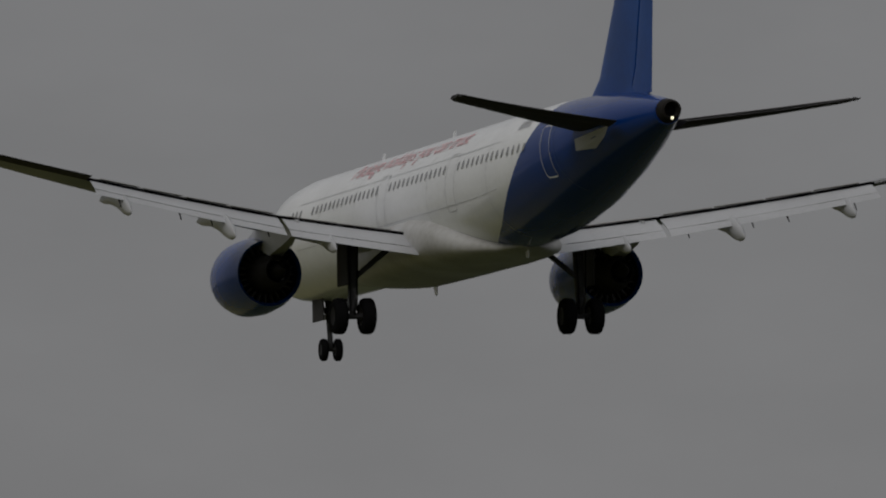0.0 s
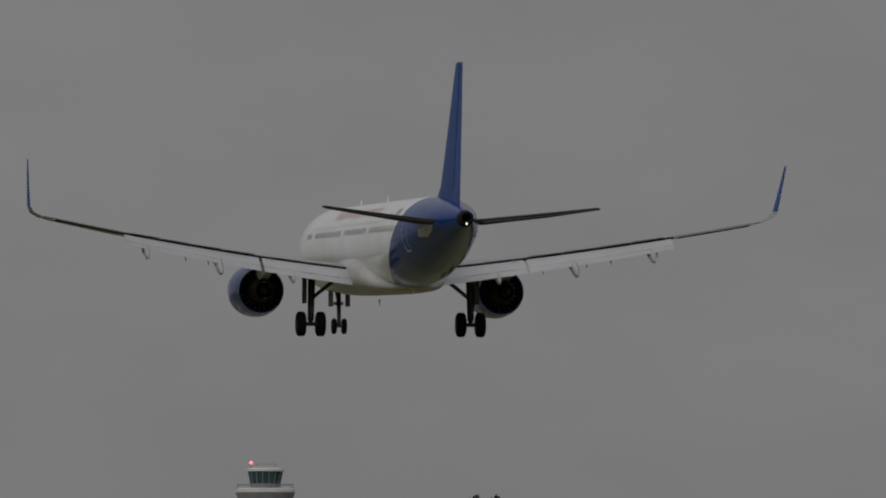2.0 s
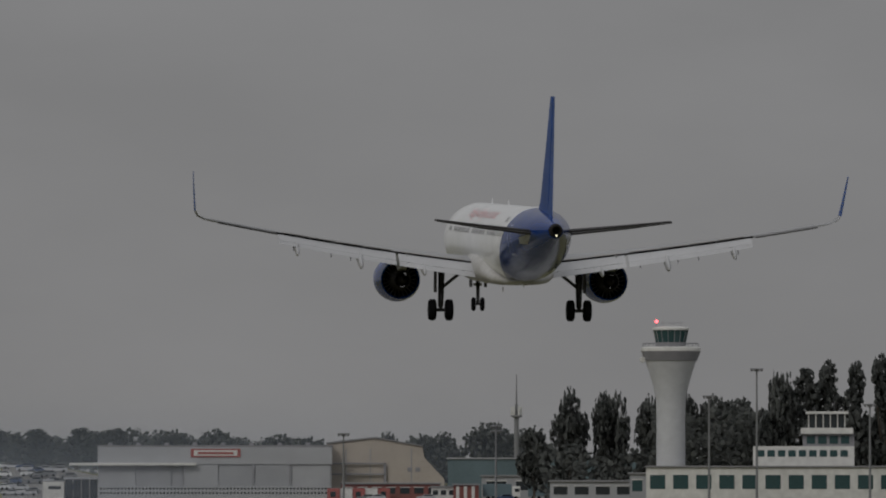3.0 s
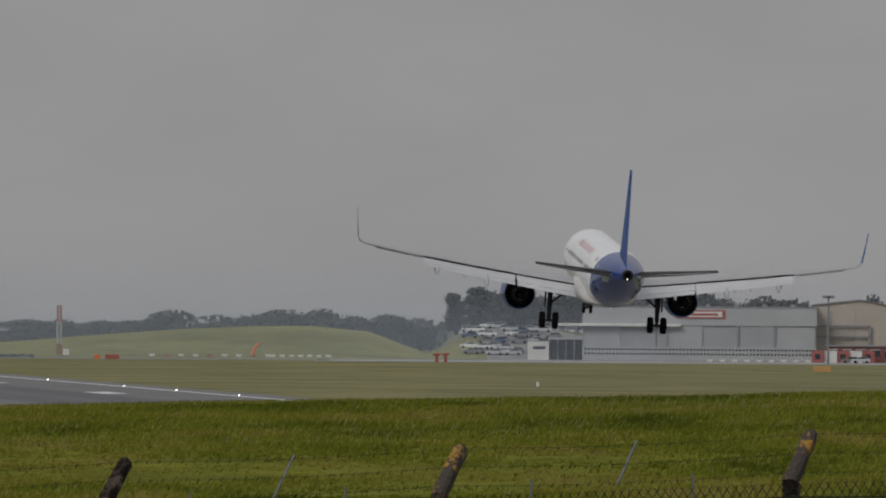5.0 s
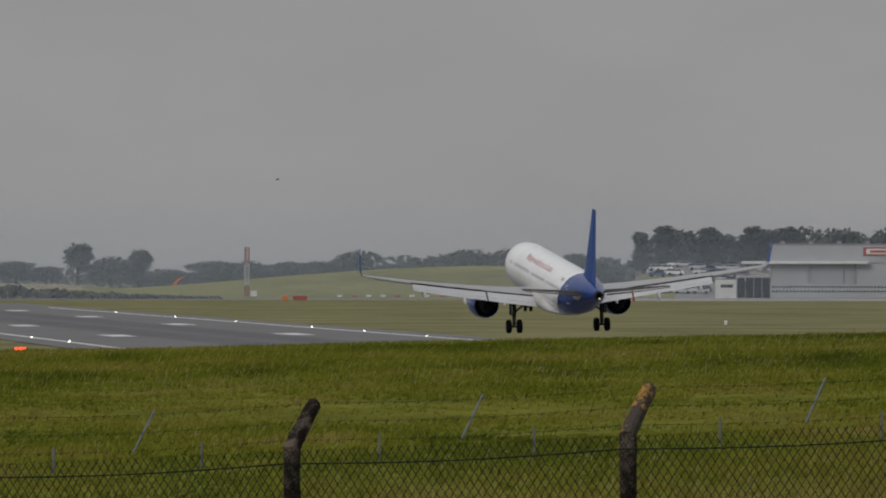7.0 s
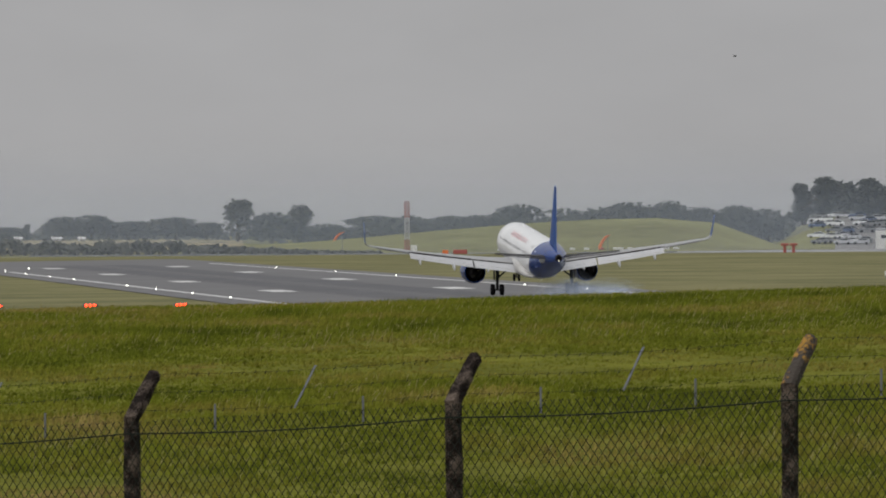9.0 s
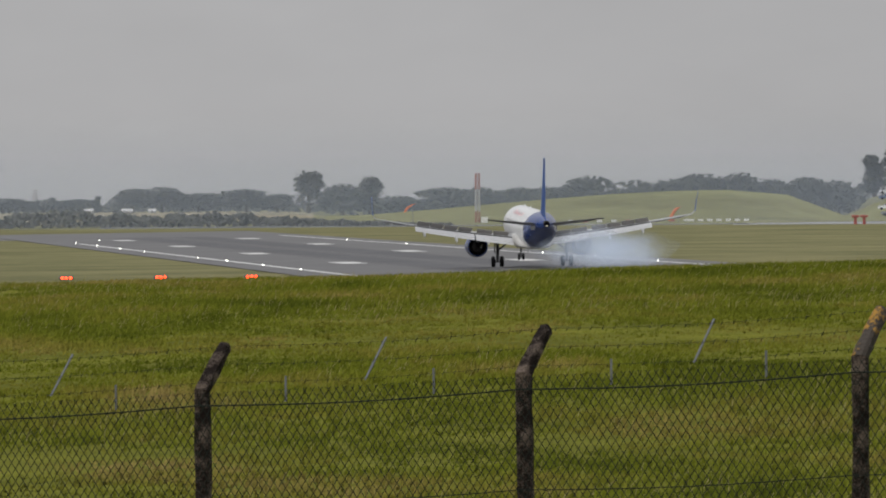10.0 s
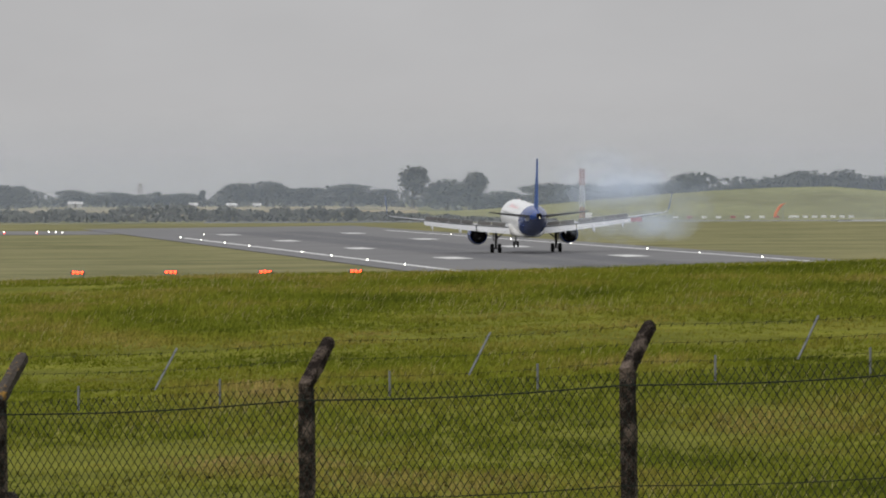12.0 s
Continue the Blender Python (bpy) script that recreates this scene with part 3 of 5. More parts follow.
def airfield(x, y):
    """The height of the airfield, which falls across the runway towards the bank."""
    lat = x - RUN_X + math.tan(radians(RUN_TURN)) * (y - RUN_Y)
    level = RUN_Z - 0.10 + RUN_FALL * max(-34.0, min(34.0, lat))
    return level * smooth01((y - 340) / 120) * (1 - smooth01((y - 1640) / 160))


def terrain(x, y):
    r = math.hypot(x, y)
    az = math.degrees(x / y) if y > abs(x) else math.degrees(math.atan2(x, y))
    a = max(-20, min(40, az))
    crest = 6.60 + 0.0845 * a
    if r < 70:
        bank = 7.5 + (5.75 - 7.5) * smooth01((r - 12) / 50)
    elif r < 205:
        bank = 5.75 + (crest - 5.75) * smooth01((r - 70) / 135) ** 0.9
    else:
        bank = crest * (1 - smooth01((r - 205) / 150))
    bank += 0.10 * noise.noise(Vector((x * 0.06, y * 0.06, 0))) * (1 if r < 240 else 0) * min(1, r / 40)
    hill = 0.0
    if 1500 < y < 2500 and abs(az) < 30:
        up = smooth01((az - 3.2) / 4.0) ** 1.3 * (1 - smooth01((az - 7.45) / 0.75))
        hill = 7.2 * up * math.exp(-((y - 1990) / 70) ** 2)
    far = -4 * smooth01((r - 1950) / 2400)
    if 1930 < y < 2500:
        far += 2.2 * smooth01((y - 1930) / 220) * smooth01((az - 1.2) / 0.6) * (1 - smooth01((az - 4.2) / 0.8))
    if 8.0 < az < 9.6 and y > 1850:
        hill = max(hill, 7.0 * smooth01((y - 1905) / 90) * smooth01((az - 8.0) / 0.35) * (1 - smooth01((az - 9.1) / 0.4)))
    return bank + hill + far + (airfield(x, y) if abs(az) < 30 else 0.0)


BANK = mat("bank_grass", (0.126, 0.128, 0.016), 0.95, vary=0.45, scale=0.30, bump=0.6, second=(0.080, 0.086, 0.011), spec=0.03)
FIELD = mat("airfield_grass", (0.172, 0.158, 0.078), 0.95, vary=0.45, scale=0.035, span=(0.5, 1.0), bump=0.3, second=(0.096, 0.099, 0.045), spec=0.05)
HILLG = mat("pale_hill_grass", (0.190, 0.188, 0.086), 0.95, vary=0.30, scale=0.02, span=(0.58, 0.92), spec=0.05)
# dark ground added out of view, to cut light bounced up at the airliner
BOUNCE_CUT = mat("unseen_dark_ground", (0.040, 0.046, 0.026), 0.95, vary=0.5, scale=0.1, second=(0.022, 0.026, 0.016), spec=0.03)
GRAVEL = mat("car_park_gravel", (0.20, 0.195, 0.185), 0.9, vary=0.25, scale=0.1)
STUBBLE = mat("stubble_field", (0.27, 0.225, 0.14), 0.95, vary=0.3, scale=0.03, second=(0.19, 0.17, 0.10), spec=0.05)


def build_ground():
    bm = bmesh.new()
    azs = [i * 6.0 for i in range(-30, 0)] + [i * 0.4 for i in range(0, 66)] + [26.4 + 6 * i for i in range(1, 26)]
    rs = [0.5, 6, 12, 18, 26, 34, 42, 50, 58, 66, 74, 82, 90, 100, 110, 120, 130, 140, 150, 160, 170, 180, 190, 198, 206, 216, 230, 250, 270, 290, 310, 330, 355, 400,
          450, 500, 560, 630, 710, 800, 900, 1000, 1120, 1250, 1380, 1500, 1620, 1750] + [1800 + 20 * i for i in range(22)] + [2300, 2450, 2700, 3200, 4000, 4900]
    grid = []
    for r in rs:
        row = []
        for a in azs:
            x, y = r * math.sin(radians(a)), r * math.cos(radians(a))
            row.append(bm.verts.new((x, y, terrain(x, y))))
        grid.append(row)
    n = len(azs)
    for k, (p, q) in enumerate(zip(grid, grid[1:])):
        for i in range(n):
            j = (i + 1) % n
            f = bm.faces.new((p[i], p[j], q[j], q[i]))
            az = azs[i]
            # index 4: the unseen dark ground under the approach
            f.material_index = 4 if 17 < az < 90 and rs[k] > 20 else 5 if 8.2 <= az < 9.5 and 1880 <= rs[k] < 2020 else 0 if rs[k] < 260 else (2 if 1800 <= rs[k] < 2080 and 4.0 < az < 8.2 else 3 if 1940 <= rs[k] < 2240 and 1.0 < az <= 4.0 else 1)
    bm.faces.new(grid[0][::-1])
    return tagged(part("ground", fix(bm), [BANK, FIELD, HILLG, STUBBLE, BOUNCE_CUT, GRAVEL]), "rough green grass bank falling to a flat airfield", "ground", kind="structure")


build_ground()
RUNWAY = Matrix.Translation((RUN_X, RUN_Y, RUN_Z)) @ Matrix.Rotation(radians(RUN_TURN), 4, "Z") @ Matrix.Rotation(-math.atan(RUN_FALL), 4, "Y")
ASPHALT = mat("runway_asphalt", (0.108, 0.106, 0.108), 0.75, vary=0.25, scale=0.05, bump=0.1)
RUBBER = mat("rubbered_asphalt", (0.062, 0.062, 0.068), 0.7, vary=0.5, scale=0.12)
PAINT = mat("runway_paint", (0.56, 0.56, 0.55), 0.6, vary=0.35, scale=0.8)
LAMPW = glow("runway_light", (1.0, 0.97, 0.88), 5.0)
LAMPR = glow("papi_red", (1.0, 0.040, 0.010), 9.0)


def slab(name, x0, x1, y0, y1, z, mat_, **tags):
    """A flat piece of the runway, in metres from its middle."""
    bm = bmesh.new()
    box(bm, (x0, y0, z - 0.05), (x1, y1, z))
    ob = tagged(part(name, bm, mat_, smooth=False), **tags)
    ob.matrix_basis = RUNWAY
    return ob


slab("runway", -26.5, 26.5, -560, 620, 0.0, ASPHALT, label="grey asphalt runway with rubber marks", category="runway", kind="structure")
for dx, w in ((-4.6, 5.6), (4.6, 6.2), (-8.1, 0.5), (-0.9, 0.7), (0.7, 0.5), (8.3, 0.4)):
    slab("rubber_deposit", dx - w / 2, dx + w / 2, -400, 480, 0.004, RUBBER, label="dark tyre rubber on the touchdown zone", category="road mark", kind="structure")
for s in (-1, 1):
    slab("runway_edge_line", s * 21.6 - 0.42, s * 21.6 + 0.42, -540, 352 if s < 0 else 480, 0.008, PAINT, label="white painted runway edge line", category="road mark", kind="structure")
for y in (-169, -23.6, 121.7, 267, 412):
    for s in (-1, 1):
        slab("touchdown_mark", s * 10.6 - 1.5, s * 10.6 + 1.5, y - 11, y + 11, 0.008, PAINT, label="white touchdown zone bar on the runway", category="road mark", kind="structure")
for k in range(12):
    x = (k - 5.5) * 3.4 + (0.8 if k > 5 else -0.8)
    slab("threshold_bar", x - 0.9, x + 0.9, -545, -515, 0.008, PAINT, label="white threshold bar at the runway's start", category="road mark", kind="structure")


# ---- lights of the airfield ----
HOUSING = mat("lamp_housing", (0.10, 0.10, 0.10), 0.6)
ORANGE = mat("orange_fabric", (0.62, 0.16, 0.05), 0.8, vary=0.15, scale=1.0)
# red dulled to carry the haze in front of distant signs and huts
REDP = mat("red_paint", (0.32, 0.085, 0.075), 0.6, vary=0.2, scale=1.0)
WHITEP = mat("weathered_white_paint", (0.62, 0.62, 0.60), 0.7, vary=0.18, scale=0.6)
GALV = mat("galvanised_steel", (0.20, 0.205, 0.215), 0.7, 0.0, vary=0.2, scale=8)


def build_edge_light():
    ob = empty("runway_edge_light", label="small lit white lamp beside the runway", category="runway light", group="runway edge lights")
    bm = bmesh.new()
    rod(bm, (0, 0, 0), (0, 0, 0.25), 0.10, 0.08, 10)
    part("stem", bm, HOUSING, ob)
    bm = bmesh.new()
    turned(bm, [(0.24, 0.07), (0.34, 0.085), (0.42, 0.06), (0.45, 0.02)], "Z", 12, cap=True)
    part("lens", fix(bm), LAMPW, ob, "glowing white lens")
    return ob


def build_papi():
    ob = empty("approach_slope_light", label="low lamp unit glowing red beside the runway", category="airfield light", group="approach slope lights")
    bm = bmesh.new()
    box(bm, (-0.72, -0.5, 0.32), (0.72, 0.7, 0.60))
    part("housing", bevel(bm, 0.05), HOUSING, ob)
    for x in (-0.6, 0.6):
        bm = bmesh.new()
        rod(bm, (x, 0, -0.05), (x, 0, 0.32), 0.06, 0.06, 8)
        part("leg", bm, GALV, ob)
    for x in (-0.42, 0.0, 0.42):
        bm = bmesh.new()
        turned(bm, [(-0.56, 0.02), (-0.56, 0.11), (-0.50, 0.13)], "Y", 14, (x, 0, 0.46), cap=True)
        part("lens", fix(bm), LAMPR, ob, "glowing red lens")
    return ob


lamp = build_edge_light()
spots = [(21.9, y) for y in (-62, 0, 58, 155, 245, 348)] + [(-21.9, y) for y in (-92, -38, 20, 72, 181, 238, 299, 358)]
for k, (x, y) in enumerate(spots):
    m = Matrix.Translation(RUNWAY @ Vector((x, y, -0.30)))
    if k == 0:
        lamp.matrix_basis = m
    else:
        copy_thing(lamp, m)
ENDRED = glow("end_light_red", (1.0, 0.06, 0.05), 4.0)
for az, d in ((1.95, 1530), (2.00, 1525), (2.045, 1518), (3.0, 1440)):
    copy_thing(lamp, Matrix.Translation(place(az, d, -0.42)))
ends = build_edge_light()
tagged(ends, "small lit red lamp at the runway end", group="runway end lights")
ends.children[1].data.materials[0] = ENDRED
ends.matrix_basis = Matrix.Translation(place(1.65, 1530, -0.42))
copy_thing(ends, Matrix.Translation(place(1.87, 1533, -0.42)))
papi = build_papi()
for k, az in enumerate((2.10, 2.729, 3.37, 3.985)):
    x, y = 852 * radians(az), 852
    m = pose(x, y, terrain(x, y) + 0.02)
    if k == 0:
        papi.matrix_basis = m
    else:
        copy_thing(papi, m)


def build_windsock(az, d, top, length, swing):
    base = place(az, d, 0)
    base.z = terrain(base.x, base.y)
    ob = empty("windsock", Matrix.Translation(base), label="orange windsock drooping from a thin mast", category="windsock", group="windsocks")
    bm = bmesh.new()
    rod(bm, (0, 0, 0), (0, 0, top - base.z), 0.07, 0.05, 8)
    part("mast", bm, GALV, ob)
    bm = bmesh.new()
    rings = []
    for k in range(9):
        u = k / 8
        c = Vector((0.15 - swing * math.sin(u * 1.35), -0.2, top - base.z - length * (u ** 1.25) * 0.95))
        r = 0.60 - 0.26 * u
        rings.append([c + Vector((r * math.cos(a), r * math.sin(a) * 0.8, 0.25 * r * math.cos(a))) for a in (i * math.tau / 12 for i in range(12))])
    loft(bm, rings, cap=False)
    part("sock", fix(bm), ORANGE, ob, "orange fabric sock")
    return ob


build_windsock(6.93, 1850, 3.6, 3.1, 2.0)
build_windsock(5.13, 1880, 4.6, 1.9, 1.9)


# ---- the red and white lattice mast ----
# mast colours with the distance haze mixed into the red and white
MASTRED = mat("hazed_red_paint", (0.30, 0.12, 0.10), 0.7, vary=0.2)
MASTWHITE = mat("hazed_white_paint", (0.42, 0.42, 0.42), 0.7, vary=0.2)

def build_mast(az, d, height):
    b = place(az, d)
    ob = empty("lattice_mast", Matrix.Translation((b.x, b.y, terrain(b.x, b.y))), label="red and white banded lattice radio mast", category="mast")
    w, n = 0.45, 9
    for k in range(n):
        z0, z1 = height * k / n, height * (k + 1) / n
        bm = bmesh.new()
        for sx in (-1, 1):
            for sy in (-1, 1):
                rod(bm, (sx * w, sy * w, z0), (sx * w, sy * w, z1), 0.09, 0.09, 6)
        for a, b2 in (((-1, -1), (1, -1)), ((1, -1), (1, 1)), ((1, 1), (-1, 1)), ((-1, 1), (-1, -1))):
            rod(bm, (a[0] * w, a[1] * w, z0), (b2[0] * w, b2[1] * w, z1), 0.055, 0.055, 5)
            rod(bm, (b2[0] * w, b2[1] * w, z0), (a[0] * w, a[1] * w, z1), 0.055, 0.055, 5)
            rod(bm, (a[0] * w, a[1] * w, z1), (b2[0] * w, b2[1] * w, z1), 0.07, 0.07, 5)
        part("lattice_bay", bm, MASTRED if k in (0, 1, 6, 7, 8) else MASTWHITE, ob)
    bm = bmesh.new()
    box(bm, (0.8, -0.7, 0), (2.2, 0.7, 1.3))
    part("equipment_box", bevel(bm, 0.05), WHITEP, ob, "white equipment box")


build_mast(5.57, 1880, 11.0)


# ---- trees ----
BARK = mat("bark", (0.09, 0.075, 0.06), 0.9, scale=2, bump=0.4)
# leaf colours greyed and lightened, with the haze of the distance mixed in
LEAF_HAZED = island_leaves("leaves", (0.120, 0.130, 0.125), (0.180, 0.190, 0.178))
LEAF_PALE_HAZED = island_leaves("hazed_pale_leaves", (0.150, 0.152, 0.140), (0.205, 0.208, 0.190))


def clump(bm, c, size, rnd):
    """A few bent leaf sprays round one point."""
    for _ in range(2):
        q = Euler((rnd.uniform(0, 6.3), rnd.uniform(0, 6.3), rnd.uniform(0, 6.3))).to_matrix()
        s = size * rnd.uniform(0.6, 1.2)
        v = [bm.verts.new(c + q @ Vector(p)) for p in ((-s, -s * 0.6, 0), (s * 0.2, -s, s * 0.25), (s, s * 0.3, 0), (0, s, s * 0.3), (-s * 0.8, s * 0.5, -s * 0.1))]
        bm.faces.new(v)


def crown_mesh(bm, lobes, count, size, rnd):
    weights = [l[3] ** 2 for l in lobes]
    for _ in range(count):
        x, y, z, r, h = rnd.choices(lobes, weights)[0]
        d = Vector((rnd.gauss(0, 1), rnd.gauss(0, 1), rnd.gauss(0, 1))).normalized() * rnd.uniform(0.55, 1.05)
        clump(bm, Vector((x + d.x * r, y + d.y * r, z + d.z * h)), size, rnd)


def out_from(me, centre):
    """Shade leaf sprays as parts of one rounded crown that takes light from above."""
    if centre is None:
        ns = [Vector((0.3 * math.sin(v.co.x * 0.7), -0.45, 0.85)).normalized() for v in me.vertices]
    else:
        ns = [((v.co - centre).normalized() + Vector((0, 0, 0.7))).normalized() for v in me.vertices]
    me.normals_split_custom_set_from_vertices(ns)


def build_tree(shape, seed):
    """A tree ten metres tall, about its foot."""
    rnd = random.Random(seed)
    ob = empty("tree")
    bm = bmesh.new()
    rod(bm, (0, 0, -0.5), (0.1, 0, 4.5), 0.32, 0.2, 8)
    for k in range(5):
        a = k * 1.26 + rnd.uniform(0, 0.6)
        z = rnd.uniform(2.0, 4.2)
        rod(bm, (0.05, 0, z), (1.8 * math.cos(a), 1.8 * math.sin(a), z + rnd.uniform(1.6, 3.0)), 0.13, 0.05, 6)
    part("trunk", bm, BARK, ob)
    if shape == "round":
        lobes = [(rnd.uniform(-2.6, 2.6), rnd.uniform(-2.2, 2.2), rnd.uniform(3.4, 7.6), rnd.uniform(1.5, 2.4), rnd.uniform(1.3, 2.0)) for _ in range(9)]
        lobes += [(0, 0, 6.2, 3.0, 2.9), (-1.8, 0, 3.2, 2.4, 1.8), (1.8, 0, 3.2, 2.4, 1.8)]
        count, size = 1400, 0.29
    elif shape == "tall":
        lobes = [(rnd.uniform(-0.5, 0.5), rnd.uniform(-0.5, 0.5), z, rnd.uniform(0.8, 1.35) * (1.1 - 0.03 * z), 1.2) for z in (1.8, 2.8, 3.8, 4.8, 5.8, 6.8, 7.8, 8.7)]
        count, size = 1300, 0.21
    else:
        lobes = [(rnd.uniform(-1.5, 1.5), rnd.uniform(-1.5, 1.5), rnd.uniform(4.4, 8.4), rnd.uniform(1.0, 1.6), rnd.uniform(1.0, 1.5)) for _ in range(8)]
        lobes += [(0, 0, 8.0, 1.7, 1.9), (0, 0, 6.2, 2.0, 1.9), (rnd.uniform(-1, 1), 0, 3.4, 1.6, 1.6)]
        count, size = 1100, 0.24
    crown = bmesh.new()
    crown_mesh(crown, lobes, count, size, rnd)
    leafy = part("crown", crown, LEAF_HAZED if shape != "open" else LEAF_PALE_HAZED, ob, smooth=False)
    out_from(leafy.data, Vector((0, 0, 4.5)))
    return ob


TREE_KINDS = {"r": [build_tree("round", k) for k in (1, 2, 3)], "t": [build_tree("tall", k) for k in (4, 5)], "o": [build_tree("open", k) for k in (6, 7)]}
WORDS = {"r": "broad dark green broadleaf tree in the distance", "t": "tall narrow dark green tree in the distance", "o": "sparse pale crowned tree in the distance"}
used = set()


def plant(kind, az, d, top, width):
    """A tree that reaches the height top, with a crown so wide."""
    rnd = random.Random(int(az * 1000) + int(top * 10))
    src = TREE_KINDS[kind][rnd.randrange(len(TREE_KINDS[kind]))]
    p = place(az, d)
    z = terrain(p.x, p.y)
    hs = (top - z) / (10.0 if kind != "r" else 9.2)
    ws = width / {"r": 8.0, "t": 2.9, "o": 4.8}[kind]
    m = Matrix.Translation((p.x, p.y, z)) @ Matrix.Rotation(rnd.uniform(0, 6.28), 4, "Z") @ Matrix.Diagonal((ws / src.scale.x, ws / src.scale.y, hs / src.scale.z, 1))
    if src in used:
        ob = copy_thing(src, m)
    else:
        used.add(src)
        ob = src
        ob.matrix_basis = m
    tagged(ob, WORDS[kind], "tree", "trees beyond the airfield")


# row beyond the far end of the runway
for kind, az, top, width in (("r", 1.68, 8.1, 18), ("r", 2.10, 6.8, 9), ("r", 2.35, 6.2, 15), ("r", 2.62, 5.6, 12), ("r", 2.86, 5.8, 10), ("t", 2.99, 6.5, 2.4), ("t", 2.70, 6.2, 2.0), ("r", 3.23, 8.5, 11),
                             ("r", 3.43, 8.9, 13), ("r", 3.68, 7.1, 14), ("r", 4.00, 8.2, 13), ("r", 4.21, 6.8, 10)):
    plant(kind, az, 2200, top, width)
for kind, az, top, width in (("o", 4.42, 12.9, 9.0), ("r", 4.65, 9.3, 14), ("o", 4.84, 11.3, 8), ("r", 5.02, 6.2, 16), ("r", 5.36, 8.3, 18), ("r", 5.60, 8.2, 14), ("r", 5.86, 8.2, 13), ("r", 6.12, 8.2, 13),
                             ("r", 6.33, 11.1, 14), ("r", 6.62, 9.8, 15), ("r", 6.88, 10.1, 14), ("r", 7.12, 11.2, 15), ("r", 7.34, 11.5, 15), ("r", 7.52, 9.8, 10)):
    plant(kind, az, 2170, top, width)
# behind the car park and hangars
for kind, az, top, width in (("r", 7.82, 10.2, 12), ("r", 8.02, 9.4, 12), ("t", 8.26, 15.6, 6), ("t", 8.38, 17.2, 7), ("r", 8.52, 16.4, 12), ("t", 8.68, 16.8, 7), ("r", 8.80, 15.4, 11), ("t", 8.98, 17.1, 7),
                             ("r", 9.10, 16.3, 11), ("t", 9.24, 17.0, 8), ("r", 9.38, 17.2, 13), ("r", 9.55, 16.6, 13), ("r", 9.72, 15.8, 12)):
    plant(kind, az, 2120, top, width)
for kind, az, top, width in (("r", 9.93, 16.8, 11), ("r", 10.12, 14.8, 12), ("r", 10.36, 15.4, 14), ("r", 10.60, 15.0, 13), ("r", 11.13, 16.2, 9), ("r", 11.36, 15.8, 12), ("r", 11.52, 16.2, 10),
                             ("r", 11.82, 18.6, 13), ("r", 12.10, 17.0, 14), ("r", 9.84, 14.0, 13), ("r", 10.9, 14.2, 14)):
    plant(kind, az, 2100, top, width)
# round the control tower
for kind, az, top, width in (("r", 12.16, 16.6, 8), ("r", 12.41, 25.0, 7), ("r", 12.64, 24.0, 5.6), ("r", 12.76, 24.2, 6), ("r", 12.98, 23.6, 6), ("r", 13.22, 24.6, 7), ("r", 13.44, 23.6, 7.5), ("r", 13.60, 22.0, 7)):
    plant(kind, az, 1800, top, width)
for kind, az, top, width in (("r", 13.95, 27.4, 7.5), ("t", 14.12, 28.4, 6), ("t", 14.26, 29.9, 5), ("t", 14.43, 29.6, 5), ("t", 14.63, 31.2, 5.4), ("t", 14.75, 31.2, 5.4), ("r", 14.89, 26.9, 8), ("r", 15.1, 24.6, 8.5),
                             ("t", 15.36, 24.8, 5), ("r", 15.5, 21.0, 9), ("r", 13.75, 20.0, 8), ("r", 14.45, 20.0, 10), ("r", 15.9, 22.0, 9), ("r", 16.4, 20.0, 10)):
    plant(kind, az, 1720, top, width)


def build_woods():
    """Hedges and woods that close the distance, uncountable from here."""
    rnd = random.Random(11)
    bm = bmesh.new()
    for lo, hi, d0, d1, top, n in ((-2.0, 7.7, 2230, 2330, 5.2, 4200), (7.6, 12.5, 2140, 2230, 11.5, 4200), (12.2, 18.5, 1760, 1840, 14.5, 6500), (13.0, 15.5, 1735, 1790, 26.0, 5200), (-3.0, 17, 2500, 2600, 6.0, 2500)):
        for _ in range(n):
            az, d = rnd.uniform(lo, hi), rnd.uniform(d0, d1)
            p = place(az, d)
            h = top * (0.72 + 0.28 * noise.noise(Vector((az * 4.0, d * 0.01, 0))))
            z = terrain(p.x, p.y)
            z += (h - z) * rnd.random() ** 0.7
            clump(bm, Vector((p.x, p.y, z)), 0.62, rnd)
    woods = part("woodland", bm, LEAF_HAZED, smooth=False)
    out_from(woods.data, None)
    tagged(woods, "dark green woodland along the skyline", "woodland", kind="stuff")
    bm = bmesh.new()
    for _ in range(6200):
        az = rnd.uniform(-1.5, 5.4)
        d = rnd.uniform(1835, 1890)
        p = place(az, d)
        h = (2.7 + 1.3 * noise.noise(Vector((az * 6.0, 1.7, 0))) + 0.9 * noise.noise(Vector((az * 21.0, 4.7, 0)))) * (1 - smooth01((az - 3.4) / 2.0))
        clump(bm, Vector((p.x, p.y, rnd.random() ** 0.8 * h)), 0.5, rnd)
    shrubs = part("hedge", bm, LEAF_PALE_HAZED, smooth=False)
    out_from(shrubs.data, None)
    tagged(shrubs, "brownish green overgrown hedge past the runway end", "hedge", kind="stuff")


build_woods()


# ---- beyond the runway's far end: low pale farm buildings and a power pylon ----
FARMW = mat("pale_render_wall", (0.55, 0.54, 0.52), 0.8, vary=0.15, scale=0.5)
FARMR = mat("brown_roof_tiles", (0.17, 0.12, 0.10), 0.85, vary=0.25, scale=0.8)


